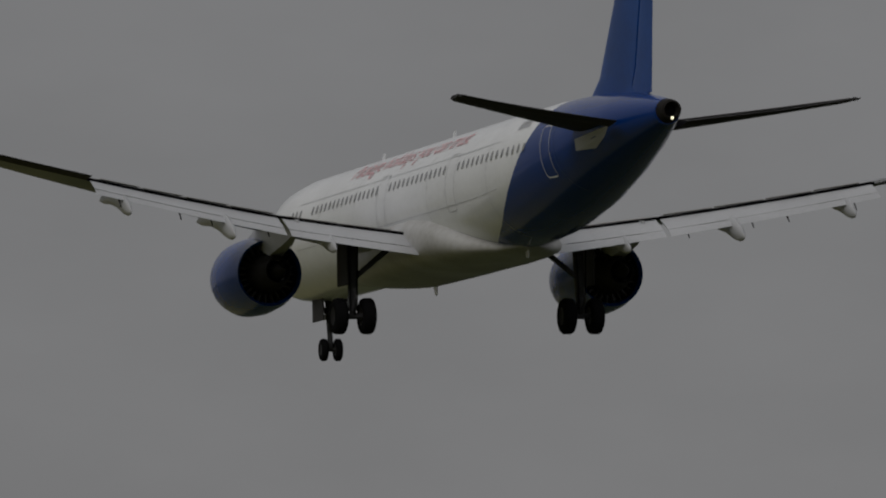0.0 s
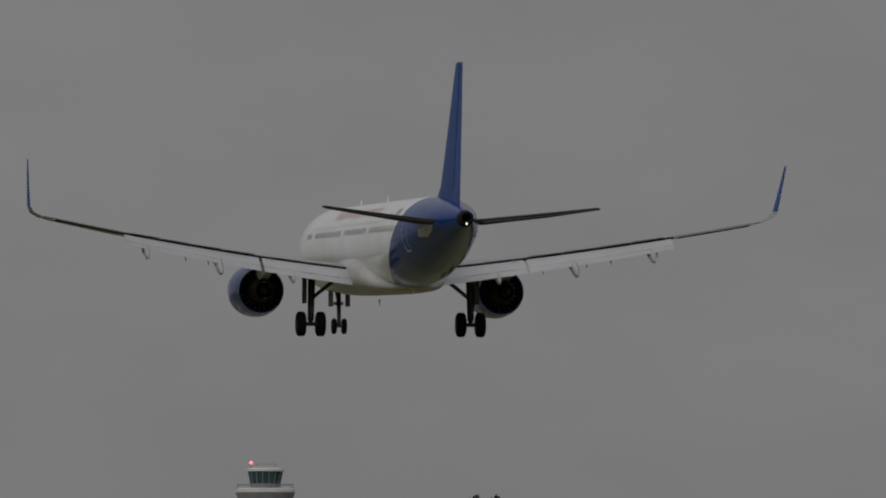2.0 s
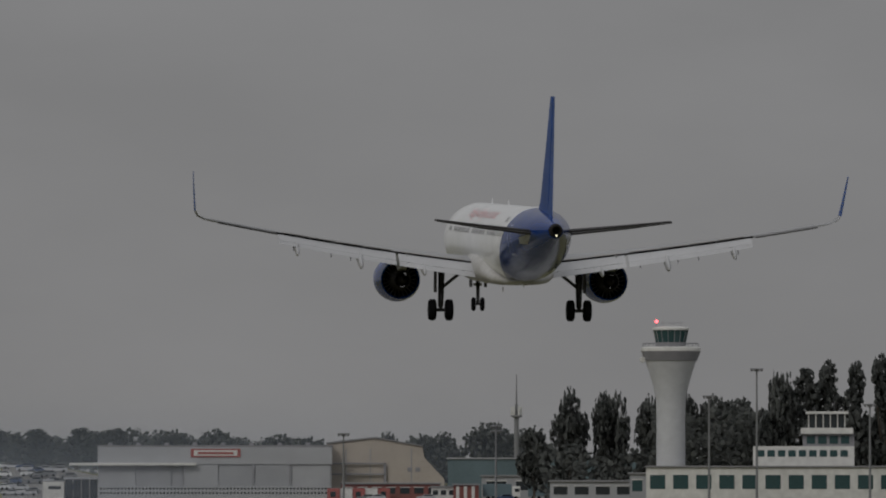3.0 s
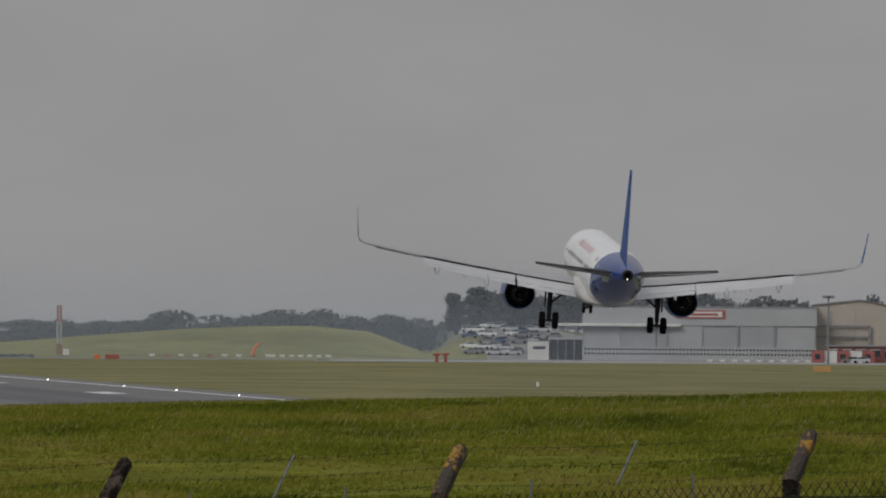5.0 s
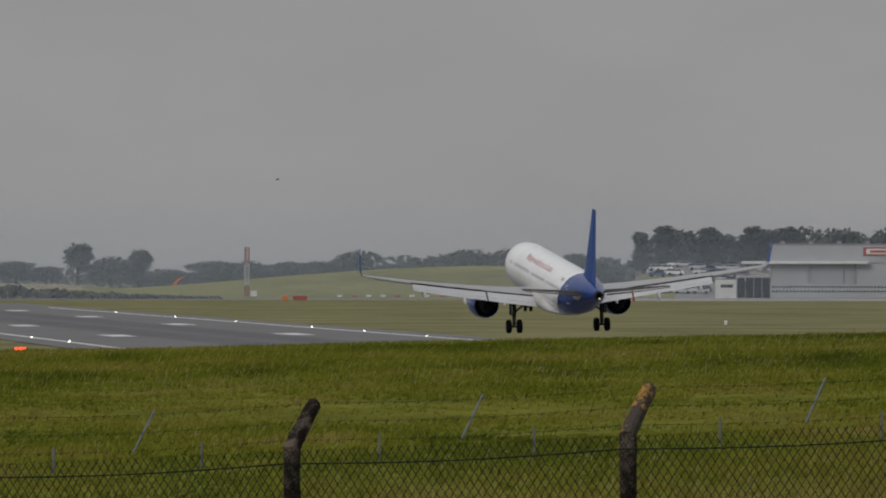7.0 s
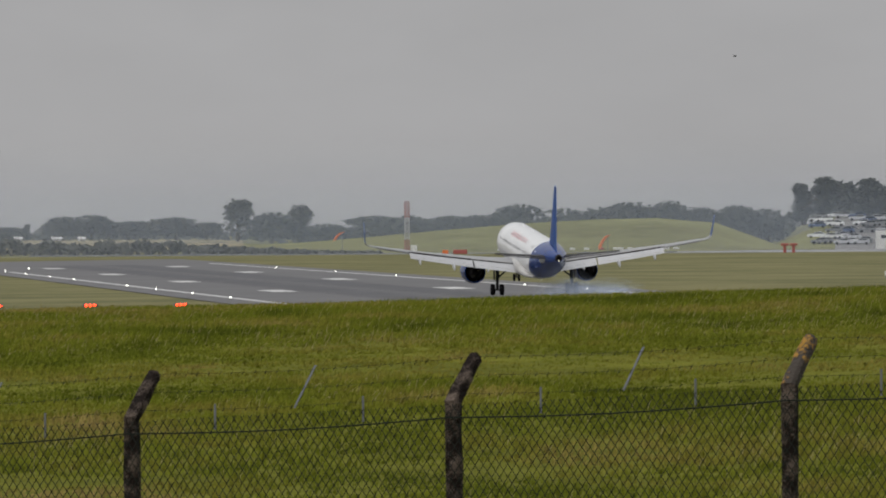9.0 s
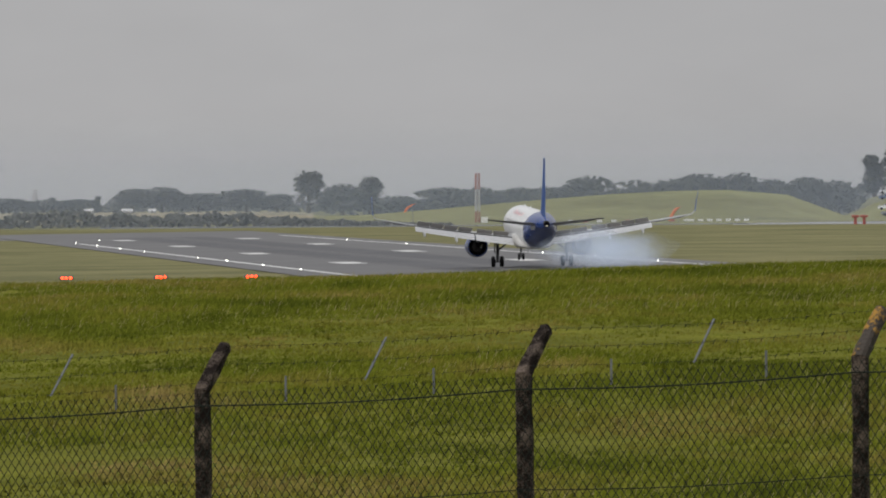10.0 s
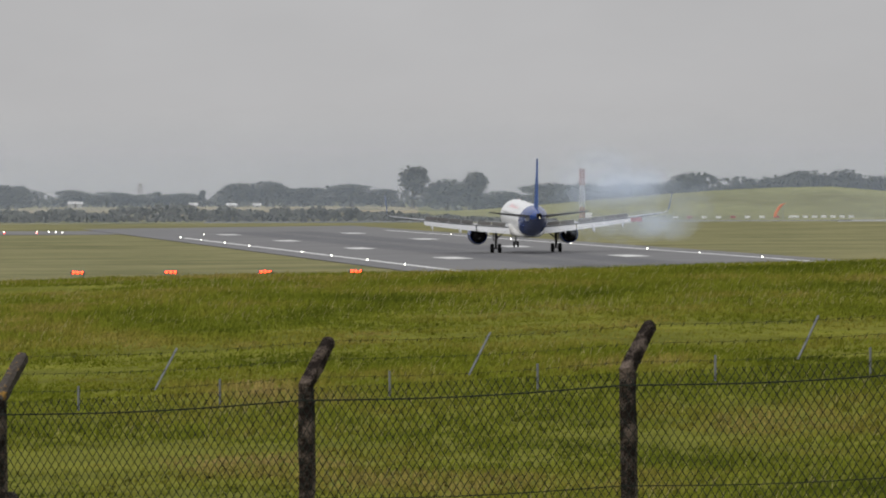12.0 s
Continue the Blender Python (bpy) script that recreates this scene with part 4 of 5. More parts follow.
def build_farmhouse(az, d, w, h):
    p = place(az, d)
    ob = empty("farm_building", Matrix.Translation((p.x, p.y, terrain(p.x, p.y))), label="small pale farm building among distant trees", category="building", group="farm buildings")
    bm = bmesh.new()
    box(bm, (-w / 2, -2.5, -0.3), (w / 2, 2.5, h))
    part("wall", bevel(bm, 0.03), FARMW, ob, smooth=False)
    bm = bmesh.new()
    loft(bm, [[Vector((x, y, z)) for y, z in ((-2.9, h), (0, h + 0.55), (2.9, h), (2.9, h + 0.12), (0, h + 0.7), (-2.9, h + 0.12))] for x in (-w / 2 - 0.3, w / 2 + 0.3)])
    part("roof", fix(bm), FARMR if w > 4.5 else FARMW, ob, smooth=False)
    bm = bmesh.new()
    box(bm, (-0.3, -2.56, 0.1), (0.3, -2.51, h - 0.1))
    part("window", bm, BARK, ob, smooth=False)


for az, d, w, h in ((2.13, 2176, 3.4, 0.9), (2.93, 2172, 1.7, 0.5), (3.19, 2176, 2.2, 0.4), (3.36, 2174, 1.5, 0.4)):
    build_farmhouse(az, d, w, h)


def build_pylon(az, d, height):
    p = place(az, d)
    ob = empty("power_pylon", Matrix.Translation((p.x, p.y, terrain(p.x, p.y))), label="faint grey lattice power pylon on the skyline", category="pylon")
    bm = bmesh.new()
    for sx in (-1, 1):
        for sy in (-1, 1):
            rod(bm, (sx * 1.6, sy * 1.6, -0.5), (sx * 0.35, sy * 0.35, height), 0.06, 0.05, 5)
    for k in range(8):
        z0, z1 = height * k / 8, height * (k + 1) / 8
        w0, w1 = 1.6 - 1.25 * k / 8, 1.6 - 1.25 * (k + 1) / 8
        for sy in (-1, 1):
            rod(bm, (-w0, sy * w0, z0), (w1, sy * w1, z1), 0.03, 0.03, 4)
            rod(bm, (w0, sy * w0, z0), (-w1, sy * w1, z1), 0.03, 0.03, 4)
    part("lattice", bm, FARMR, ob)
    for z, w in ((0.72, 1.8), (0.84, 2.2), (0.95, 1.5)):
        bm = bmesh.new()
        rod(bm, (-w, 0, height * z), (w, 0, height * z), 0.05, 0.05, 5)
        part("cross_arm", bm, FARMR, ob)


build_pylon(2.57, 3100, 9.8)


# ---- the perimeter fence: cranked concrete posts, chain link and barbed wire ----
CONCRETE = mat("weathered_concrete", (0.115, 0.090, 0.074), 0.95, vary=0.5, scale=7.0, bump=1.0, second=(0.016, 0.012, 0.010), span=(0.68, 0.94), spec=0.1)
LICHEN = mat("lichen_concrete", (0.25, 0.135, 0.02), 0.95, vary=0.3, scale=3.0, bump=1.0, second=(0.045, 0.036, 0.029), span=(0.76, 0.84))
WIRE = mat("dark_wire", (0.016, 0.020, 0.017), 0.8, 0.0, spec=0.1)
FENCEGREY = mat("dull_zinc", (0.115, 0.122, 0.130), 0.75, vary=0.2, scale=8)
FENCE_STEP = Vector((2.365, -1.70, 0.147))
FENCE_A = Vector((6.79, 65.0, 8.18))
ALONG = Vector((2.365, -1.70, 0)).normalized()
OUT = Vector((1.70, 2.365, 0)).normalized()


def fence_top(i):
    return FENCE_A + FENCE_STEP * i


def bend(i):
    return fence_top(i) - OUT * 0.34 - Vector((0, 0, 0.34))


def build_post(i):
    rnd = random.Random(100 + i)
    b, t = bend(i), fence_top(i)
    foot = terrain(b.x, b.y) - 0.15
    ob = empty("fence_post", Matrix.Translation((b.x, b.y, foot)), label="weathered cranked concrete fence post with lichen", category="fence post", group="perimeter fence posts")
    q = Matrix((ALONG, OUT, Vector((0, 0, 1)))).transposed()
    h = b.z - foot
    w = 0.058

    def ring(c, wx, wy, tilt=0.0):
        pts = []
        for sx, sy in ((-1, -0.6), (-0.6, -1), (0.6, -1), (1, -0.6), (1, 0.6), (0.6, 1), (-0.6, 1), (-1, 0.6)):
            jx, jy = rnd.uniform(-0.006, 0.006), rnd.uniform(-0.006, 0.006)
            pts.append(q @ (Vector(c) + Vector((sx * wx + jx, (sy * wy + jy) * math.cos(tilt), -(sy * wy) * math.sin(tilt)))))
        return pts
    lean = rnd.uniform(-0.03, 0.03)
    bm = bmesh.new()
    n = 9
    loft(bm, [ring((-lean * (1 - k / n), 0, h * k / n), w, w * 0.9) for k in range(n)] + [ring((0, 0.0, h - 0.02), w, w, 0.35)])
    part("shaft", fix(bm), CONCRETE, ob)
    bm = bmesh.new()
    loft(bm, [ring((0, 0.34 * u - 0.004, h - 0.018 + 0.34 * u), w * (1 - 0.15 * u), w * (0.98 - 0.18 * u), 0.75 if u > 0.05 else 0.35) for u in (0, 0.2, 0.4, 0.6, 0.8, 0.97)]
         + [ring((0, 0.345, h + 0.34), w * 0.7, w * 0.6, 0.75)])
    part("cranked_arm", fix(bm), LICHEN if i in (-2, 1, 2, 4) else CONCRETE, ob, "yellow lichen on the cranked arm" if i in (-2, 1, 2, 4) else "")
    if i == -2:
        bm = bmesh.new()
        loft(bm, [[q @ Vector((x + sx * 0.06, sy * 0.06, z)) for sx, sy in ((-1, -1), (1, -1), (1, 1), (-1, 1))] for x, z in ((1.15, 0.05), (0.05, h - 0.75))])
        part("brace", fix(bm), CONCRETE, ob)
    return ob


def build_panel(i):
    """What hangs between one post and the next: mesh, line wires, barbed wires and their spreaders."""
    a, b = bend(i), bend(i + 1)
    ob = empty("chain_link_panel", Matrix.Translation(a), label="dark chain link mesh with barbed wire above", category="fence", group="perimeter fence panels")
    span = b - a
    length = Vector((span.x, span.y, 0)).length
    slope = span.z / length
    drop, over, pitch = 1.75, 0.10, 0.072

    def at(s, z, o=0.0):
        return Vector((ALONG.x * s + OUT.x * (o - 0.08), ALONG.y * s + OUT.y * (o - 0.08), slope * s + z))
    me_v, me_f = [], []

    def strand(p, q, r):
        k = len(me_v)
        d = (q - p).normalized()
        u = d.cross(OUT).normalized() * r
        w = OUT * r
        for e in (p, q):
            me_v.extend((e + u, e - u * 0.5 + w * 0.87, e - u * 0.5 - w * 0.87))
        me_f.extend(((k, k + 1, k + 4, k + 3), (k + 1, k + 2, k + 5, k + 4), (k + 2, k, k + 3, k + 5)))
    z0, z1 = -0.13 - drop, -0.13 + over
    hgt = (z1 - z0) * 0.72
    s = -hgt
    while s < length:
        for sgn in (1, -1):
            sa, sb = (s, s + hgt) if sgn > 0 else (s + hgt, s)
            za, zb = z0, z1
            if sa < 0 or sb < 0 or sa > length or sb > length:
                lo_s, hi_s = 0.0, length
                t0, t1 = 0.0, 1.0
                ds = sb - sa
                for lim, side in ((lo_s, 1), (hi_s, -1)):
                    t = (lim - sa) / ds
                    if side * ds > 0:
                        t0 = max(t0, t)
                    else:
                        t1 = min(t1, t)
                if t1 <= t0:
                    continue
                sa, sb, za, zb = sa + ds * t0, sa + ds * t1, z0 + (z1 - z0) * t0, z0 + (z1 - z0) * t1
            strand(at(sa, za), at(sb, zb), 0.0033)
        s += pitch
    me = bpy.data.meshes.new("chain_link")
    me.from_pydata([tuple(v) for v in me_v], [], me_f)
    me.materials.append(WIRE)
    mesh = new("chain_link", me)
    mesh.parent = ob
    tagged(mesh, kind="stuff")
    for z, o, r, nm in ((-0.13, 0.0, 0.006, "line_wire"), (-0.9, 0.0, 0.004, "line_wire"), (0.05, 0.10, 0.0013, "barbed_wire"), (0.19, 0.27, 0.0013, "barbed_wire"), (0.33, 0.40, 0.0013, "barbed_wire")):
        bm = bmesh.new()
        pts = [at(length * k / 8, z - 0.03 * math.sin(math.pi * k / 8), o) for k in range(9)]
        loft(bm, [[p + OUT * r * math.cos(a) + Vector((0, 0, r * math.sin(a))) for a in (0.3, 1.56, 2.8, 4.07, 5.3)] for p in pts])
        if nm == "barbed_wire":
            for k in range(1, 28):
                p = at(length * k / 28, z - 0.03 * math.sin(math.pi * k / 28), o)
                rod(bm, p - Vector((0.01, 0, 0.018)), p + Vector((0.01, 0, 0.018)), 0.003, 0.001, 4)
        part(nm, bm, WIRE, ob)
    bm = bmesh.new()
    box(bm, (-0.008, -0.004, -0.23), (0.008, 0.004, 0.23), Matrix.Translation(at(length / 2, 0.17, 0.30)) @ Matrix((ALONG, OUT, Vector((0, 0, 1)))).transposed().to_4x4() @ Matrix.Rotation(radians(-45), 4, "X"))
    part("wire_spreader", bm, FENCEGREY, ob, "slanting dull grey wire spreader", smooth=False)
    for u in (0.27, 0.73):
        bm = bmesh.new()
        box(bm, (-0.008, -0.004, -0.13), (0.008, 0.004, 0.07), Matrix.Translation(at(length * u, 0.0, 0.05)) @ Matrix((ALONG, OUT, Vector((0, 0, 1)))).transposed().to_4x4())
        part("wire_dropper", bm, FENCEGREY, ob, smooth=False)
    return ob


for i in range(-5, 8):
    build_post(i)
for i in range(-5, 7):
    build_panel(i)


# ---- grass of the bank ----


def sward(name):
    """Grass in patches: lush green, yellowing and dry, each blade a little different."""
    m = mat(name, (0.1, 0.12, 0.02), 0.9, spec=0.05)
    n, l = m.node_tree.nodes, m.node_tree.links
    tc, mp, nz, ramp_ = n.new("ShaderNodeTexCoord"), n.new("ShaderNodeMapping"), n.new("ShaderNodeTexNoise"), n.new("ShaderNodeValToRGB")
    mp.inputs["Scale"].default_value = (0.22, 0.085, 0.2)
    nz.inputs["Scale"].default_value, nz.inputs["Detail"].default_value, nz.inputs["Roughness"].default_value = 1.0, 7, 0.66
    l.new(tc.outputs["Object"], mp.inputs[0])
    l.new(mp.outputs[0], nz.inputs["Vector"])
    e = ramp_.color_ramp.elements
    e[0].position, e[0].color = 0.33, (0.048, 0.060, 0.006, 1)
    e[1].position, e[1].color = 0.70, (0.230, 0.175, 0.058, 1)
    for pos, col in ((0.42, (0.088, 0.104, 0.009, 1)), (0.50, (0.122, 0.136, 0.013, 1)), (0.585, (0.158, 0.143, 0.023, 1))):
        e.new(pos).color = col
    l.new(nz.outputs["Fac"], ramp_.inputs[0])
    geo, rg, sc = n.new("ShaderNodeNewGeometry"), n.new("ShaderNodeMapRange"), n.new("ShaderNodeVectorMath")
    rg.inputs["To Min"].default_value, rg.inputs["To Max"].default_value = 0.66, 1.17
    sc.operation = "SCALE"
    l.new(geo.outputs["Random Per Island"], rg.inputs[0])
    l.new(ramp_.outputs[0], sc.inputs[0])
    l.new(rg.outputs[0], sc.inputs["Scale"])
    l.new(sc.outputs[0], n["Principled BSDF"].inputs["Base Color"])
    return m


BLADES = sward("grass_blades")
STRAW = island_leaves("seed_heads", (0.20, 0.185, 0.065), (0.34, 0.30, 0.14), 0.9)


def build_grass(name, count, seed, straw, label):
    rng = np.random.default_rng(seed)
    u = rng.random(count)
    d = np.sqrt(74.0 ** 2 + u * (232.0 ** 2 - 74.0 ** 2)) if not straw else 74 + (230 - 74) * rng.random(count)
    az = rng.uniform(-0.6, 15.5, count)
    verts, faces = [], []
    for k in range(count):
        x, y = d[k] * math.sin(radians(az[k])), d[k] * math.cos(radians(az[k]))
        patch = noise.noise(Vector((x * 0.10, y * 0.045, 0.5))) + 0.6 * noise.noise(Vector((x * 0.35, y * 0.2, 4.5)))
        if straw and patch < 0.02 + 0.4 * rng.random() - (0.75 if d[k] > 160 else 0.0):
            continue
        z = terrain(x, y) - 0.03
        h = (0.06 + 0.08 * rng.random()) * (1 + 0.9 * patch)
        if straw:
            h = 0.10 + 0.14 * rng.random()
        nb = 1 if straw else 5
        for j in range(nb):
            lean = (0.55 if straw else 0.25) * h + rng.normal(0, 0.05)
            ly = rng.normal(0, 0.06)
            ox, oy = rng.normal(0, 0.10), rng.normal(0, 0.10)
            w = 0.006 if straw else 0.009 + 0.008 * rng.random()
            b = len(verts)
            hh = h * (0.7 + 0.5 * rng.random())
            verts += [(x + ox - w, y + oy, z), (x + ox + w, y + oy, z), (x + ox + lean * 0.4 + w * 0.8, y + oy + ly * 0.5, z + hh * 0.65), (x + ox + lean * 0.4 - w * 0.8, y + oy + ly * 0.5, z + hh * 0.65),
                      (x + ox + lean, y + oy + ly, z + hh)]
            faces += [(b, b + 1, b + 2, b + 3), (b + 3, b + 2, b + 4)]
    me = bpy.data.meshes.new(name)
    me.from_pydata(verts, [], faces)
    me.materials.append(STRAW if straw else BLADES)
    # blades lie over one another, so the sward as a whole is lit like the slope under it
    tilt = rng.normal(0, 0.22, (len(verts), 2))
    me.normals_split_custom_set_from_vertices([Vector((a, b - 0.25, 1)).normalized() for a, b in tilt])
    tagged(new(name, me), label, "grass", kind="stuff")


build_grass("grass", 95000, 5, False, "long wind-bent green grass on the bank")
build_grass("grass_seed_heads", 24000, 6, True, "pale straw-coloured grass seed heads")


# ---- the control tower ----
TOWERW = mat("tower_cladding", (0.50, 0.51, 0.53), 0.5, vary=0.10, scale=0.4)
TOWERB = mat("tower_grey_band", (0.24, 0.24, 0.26), 0.6, vary=0.15, scale=0.5)
TEAL = mat("tinted_glazing", (0.035, 0.075, 0.080), 0.12)
ROOFG = mat("grey_roof", (0.22, 0.22, 0.23), 0.7, vary=0.2, scale=0.3)
CLAD = mat("hangar_grey_sheet", (0.36, 0.37, 0.39), 0.6, vary=0.10, scale=0.15)
CLAD2 = mat("hangar_door_sheet", (0.31, 0.32, 0.34), 0.6, vary=0.12, scale=0.2)
BEIGE = mat("hangar_beige_sheet", (0.40, 0.36, 0.32), 0.6, vary=0.10, scale=0.15)
GLASSW = mat("dark_glazing", (0.03, 0.035, 0.04), 0.15)
BRICKR = mat("red_brown_panel", (0.20, 0.07, 0.06), 0.8, vary=0.25, scale=0.6)
TEALB = mat("teal_sheet", (0.11, 0.16, 0.18), 0.6, vary=0.15, scale=0.2)
CONCP = mat("taxiway_concrete", (0.24, 0.235, 0.23), 0.8, vary=0.2, scale=0.08)
REDLAMP = glow("obstruction_lamp", (1.0, 0.10, 0.12), 8.0)


def build_tower():
    p = place(13.128, 1700)
    ob = empty("control_tower", Matrix.Translation((p.x, p.y, 0.7)), label="pale flared control tower with glazed cab", category="control tower")
    bm = bmesh.new()
    turned(bm, [(-1.0, 3.2), (8, 3.0), (17, 2.95), (21, 3.1), (23.5, 3.6), (26.5, 4.5), (29.0, 5.35), (30.0, 5.7)], "Z", 40)
    part("shaft", fix(bm), TOWERW, ob, "pale grey flared shaft")
    bm = bmesh.new()
    turned(bm, [(28.7, 5.2), (28.75, 5.45), (30.7, 6.15), (30.75, 5.6)], "Z", 40)
    part("grey_band", fix(bm), TOWERB, ob)
    bm = bmesh.new()
    turned(bm, [(30.7, 5.6), (30.7, 6.18), (31.35, 6.12), (31.6, 5.4), (31.6, 3.0)], "Z", 40)
    gal = part("gallery", fix(bm), WHITEP, ob, "white gallery ring")
    bm = bmesh.new()
    for k in range(28):
        a = k * math.tau / 28
        rod(bm, (5.75 * math.cos(a), 5.75 * math.sin(a), 31.3), (5.75 * math.cos(a), 5.75 * math.sin(a), 32.3), 0.04, 0.04, 5)
        b = (k + 1) * math.tau / 28
        rod(bm, (5.75 * math.cos(a), 5.75 * math.sin(a), 32.3), (5.75 * math.cos(b), 5.75 * math.sin(b), 32.3), 0.05, 0.05, 5)
    part("railing", bm, GALV, gal)
    bm = bmesh.new()
    turned(bm, [(31.6, 3.15), (32.5, 3.2), (32.5, 3.0)], "Z", 24)
    part("cab_base", fix(bm), TOWERB, ob)
    n = 16
    for k in range(n):
        a0, a1 = k * math.tau / n + 0.02, (k + 1) * math.tau / n - 0.02
        bm = bmesh.new()
        pts = [Vector((r * math.cos(a), r * math.sin(a), z)) for a, r, z in ((a0, 3.1, 32.5), (a1, 3.1, 32.5), (a1, 3.62, 35.1), (a0, 3.62, 35.1))]
        ins = [v * 0.985 for v in pts]
        for v, w in zip(ins, pts):
            v.z = w.z
        loft(bm, [pts, ins])
        part("cab_pane", fix(bm), TEAL, ob, smooth=False)
    for k in range(n):
        a = k * math.tau / n
        bm = bmesh.new()
        rod(bm, (3.12 * math.cos(a), 3.12 * math.sin(a), 32.5), (3.64 * math.cos(a), 3.64 * math.sin(a), 35.1), 0.07, 0.07, 5)
        part("mullion", bm, TOWERB, ob)
    bm = bmesh.new()
    turned(bm, [(35.0, 3.2), (35.05, 3.85), (35.5, 3.8), (35.75, 2.6), (35.8, 0.05)], "Z", 32, cap=True)
    roof = part("cab_roof", fix(bm), WHITEP, ob, "white cab roof")
    bm = bmesh.new()
    rod(bm, (-3.0, 0, 35.5), (-3.0, 0, 36.6), 0.06, 0.05, 6)
    for x in (-1.6, 0.4, 2.2):
        rod(bm, (x, 0.4, 35.6), (x, 0.4, 36.9), 0.05, 0.03, 6)
    rod(bm, (-2.0, 0.4, 36.5), (2.8, 0.4, 36.5), 0.04, 0.04, 5)
    part("roof_aerials", bm, GALV, roof)
    bm = bmesh.new()
    bmesh.ops.create_icosphere(bm, subdivisions=2, radius=0.32, matrix=Matrix.Translation((-3.0, 0, 36.8)))
    part("obstruction_lamp", bm, REDLAMP, roof, "lit red obstruction lamp")
    bm = bmesh.new()
    turned(bm, [(-0.1, 0.02), (-0.12, 0.55), (0.0, 0.62), (0.12, 0.55)], "Y", 16, (-6.1, -0.6, 28.9), cap=True)
    part("dish", fix(bm), WHITEP, ob)


build_tower()


def facing(az, d):
    """A pose on the ground there, whose -y side faces the bank."""
    p = place(az, d)
    return Matrix.Translation((p.x, p.y, terrain(p.x, p.y))) @ Matrix.Rotation(radians(-az), 4, "Z")


def block(parent, name, lo, hi, m, label="", bev=0.03):
    bm = bmesh.new()
    box(bm, lo, hi)
    return part(name, bevel(bm, bev) if bev else bm, m, parent, label, smooth=False)


def build_hangar():
    ob = empty("hangar", facing(9.92, 1880), label="long grey metal-clad hangar with sliding doors", category="hangar")
    block(ob, "wall", (-26, 0, 0), (26.5, 40, 11.9), CLAD, "grey sheet wall")
    block(ob, "roof", (-26.3, -0.3, 11.9), (26.8, 40.3, 12.3), ROOFG)
    block(ob, "fascia", (-26.1, -0.7, 8.0), (26.6, 0.0, 11.85), CLAD)
    block(ob, "canopy", (-32.5, -2.2, 7.75), (-4, 0, 8.35), WHITEP)
    xs = (-25.9, -17.5, -9.5, -6.9, 1.0, 9.2, 17.0, 26.3)
    for k, (a, b) in enumerate(zip(xs, xs[1:])):
        block(ob, "sliding_door", (a + 0.08, -0.35 - 0.2 * (k % 2), 0.2), (b - 0.08, -0.05, 7.9), CLAD2 if k % 3 else CLAD)
    for x in (-7.0, 17.1, 8.9):
        block(ob, "door_track_post", (x - 0.25, -0.75, 0), (x + 0.25, -0.4, 8.0), TOWERB)
    sign = block(ob, "sign_board", (-5.2, -0.9, 9.6), (6.0, -0.72, 11.5), REDP, "red framed white sign board")
    block(sign, "sign_face", (-4.5, -0.95, 9.95), (5.3, -0.905, 11.15), WHITEP)
    block(sign, "lettering_bar", (-3.6, -0.985, 10.25), (4.4, -0.955, 10.8), REDP, "red lettering bar", 0)
    bm = bmesh.new()
    for z in (1.35, 2.35):
        for k in range(66):
            x = -25.6 + k * 0.79
            box(bm, (x, -1.65, z), (x + 0.45, -1.6, z + 0.42))
    tagged(part("vent_strip", bm, GLASSW, ob, "dark slots of the blast screen", smooth=False), kind="stuff")
    block(ob, "blast_screen", (-26, -1.6, 0), (26.4, -1.45, 3.2), CLAD)
    annex = block(ob, "annex", (-38.4, -1, 0), (-33.6, 8, 4.1), WHITEP, "white annex")
    block(annex, "annex_window", (-37.2, -1.06, 2.4), (-34.4, -0.98, 3.1), GLASSW)
    for k in range(4):
        block(ob, "dark_bay", (-33.4 + k * 1.85, -0.5, 0.1), (-31.7 + k * 1.85, 0.3, 4.6), GLASSW)
    block(ob, "bay_roof", (-33.8, -0.9, 4.62), (-26.1, 10, 5.1), CLAD)
    for k in range(8):
        block(ob, "roof_vent", (-24 + k * 6.4, 12, 12.3), (-23 + k * 6.4, 13.4, 12.9), TOWERB)


def build_beige_hangar():
    ob = empty("beige_hangar", facing(11.1, 1885), label="beige metal-clad hangar with a shallow pitched roof", category="hangar")
    bm = bmesh.new()
    prof = [(-12.9, 0), (-12.9, 12.6), (-2.0, 13.9), (8.8, 12.0), (9.2, 9.6), (13.8, 4.6), (13.8, 0)]
    loft(bm, [[Vector((x, y, z)) for x, z in prof] for y in (0, 38)])
    part("wall", fix(bm), BEIGE, ob, smooth=False)
    bm = bmesh.new()
    loft(bm, [[Vector((x, y, z)) for x, z in ((-13.1, 12.62), (-2.0, 13.93), (9.0, 12.02), (9.0, 12.3), (-2.0, 14.25), (-13.1, 12.95))] for y in (-0.4, 38.4)])
    part("roof", fix(bm), ROOFG, ob, smooth=False)
    for x in (-8.5, -3.0, 6.3):
        block(ob, "seam_batten", (x - 0.12, -0.12, 0), (x + 0.12, -0.005, 11.6), CLAD2)
    for z, a, b in ((8.0, -12.4, 0.6), (5.6, -12.4, 0.6)):
        block(ob, "door_rail", (a, -0.9, z), (b, -0.5, z + 0.35), TOWERB)
    for x in (-12.6, 0.3):
        block(ob, "door_frame_post", (x - 0.3, -0.9, 0), (x + 0.3, -0.5, 8.3), TOWERB)
    for x in (5.4, 7.2):
        block(ob, "wall_vent", (x, -0.1, 6.3), (x + 1.1, -0.01, 7.3), TOWERB)


build_hangar()
build_beige_hangar()


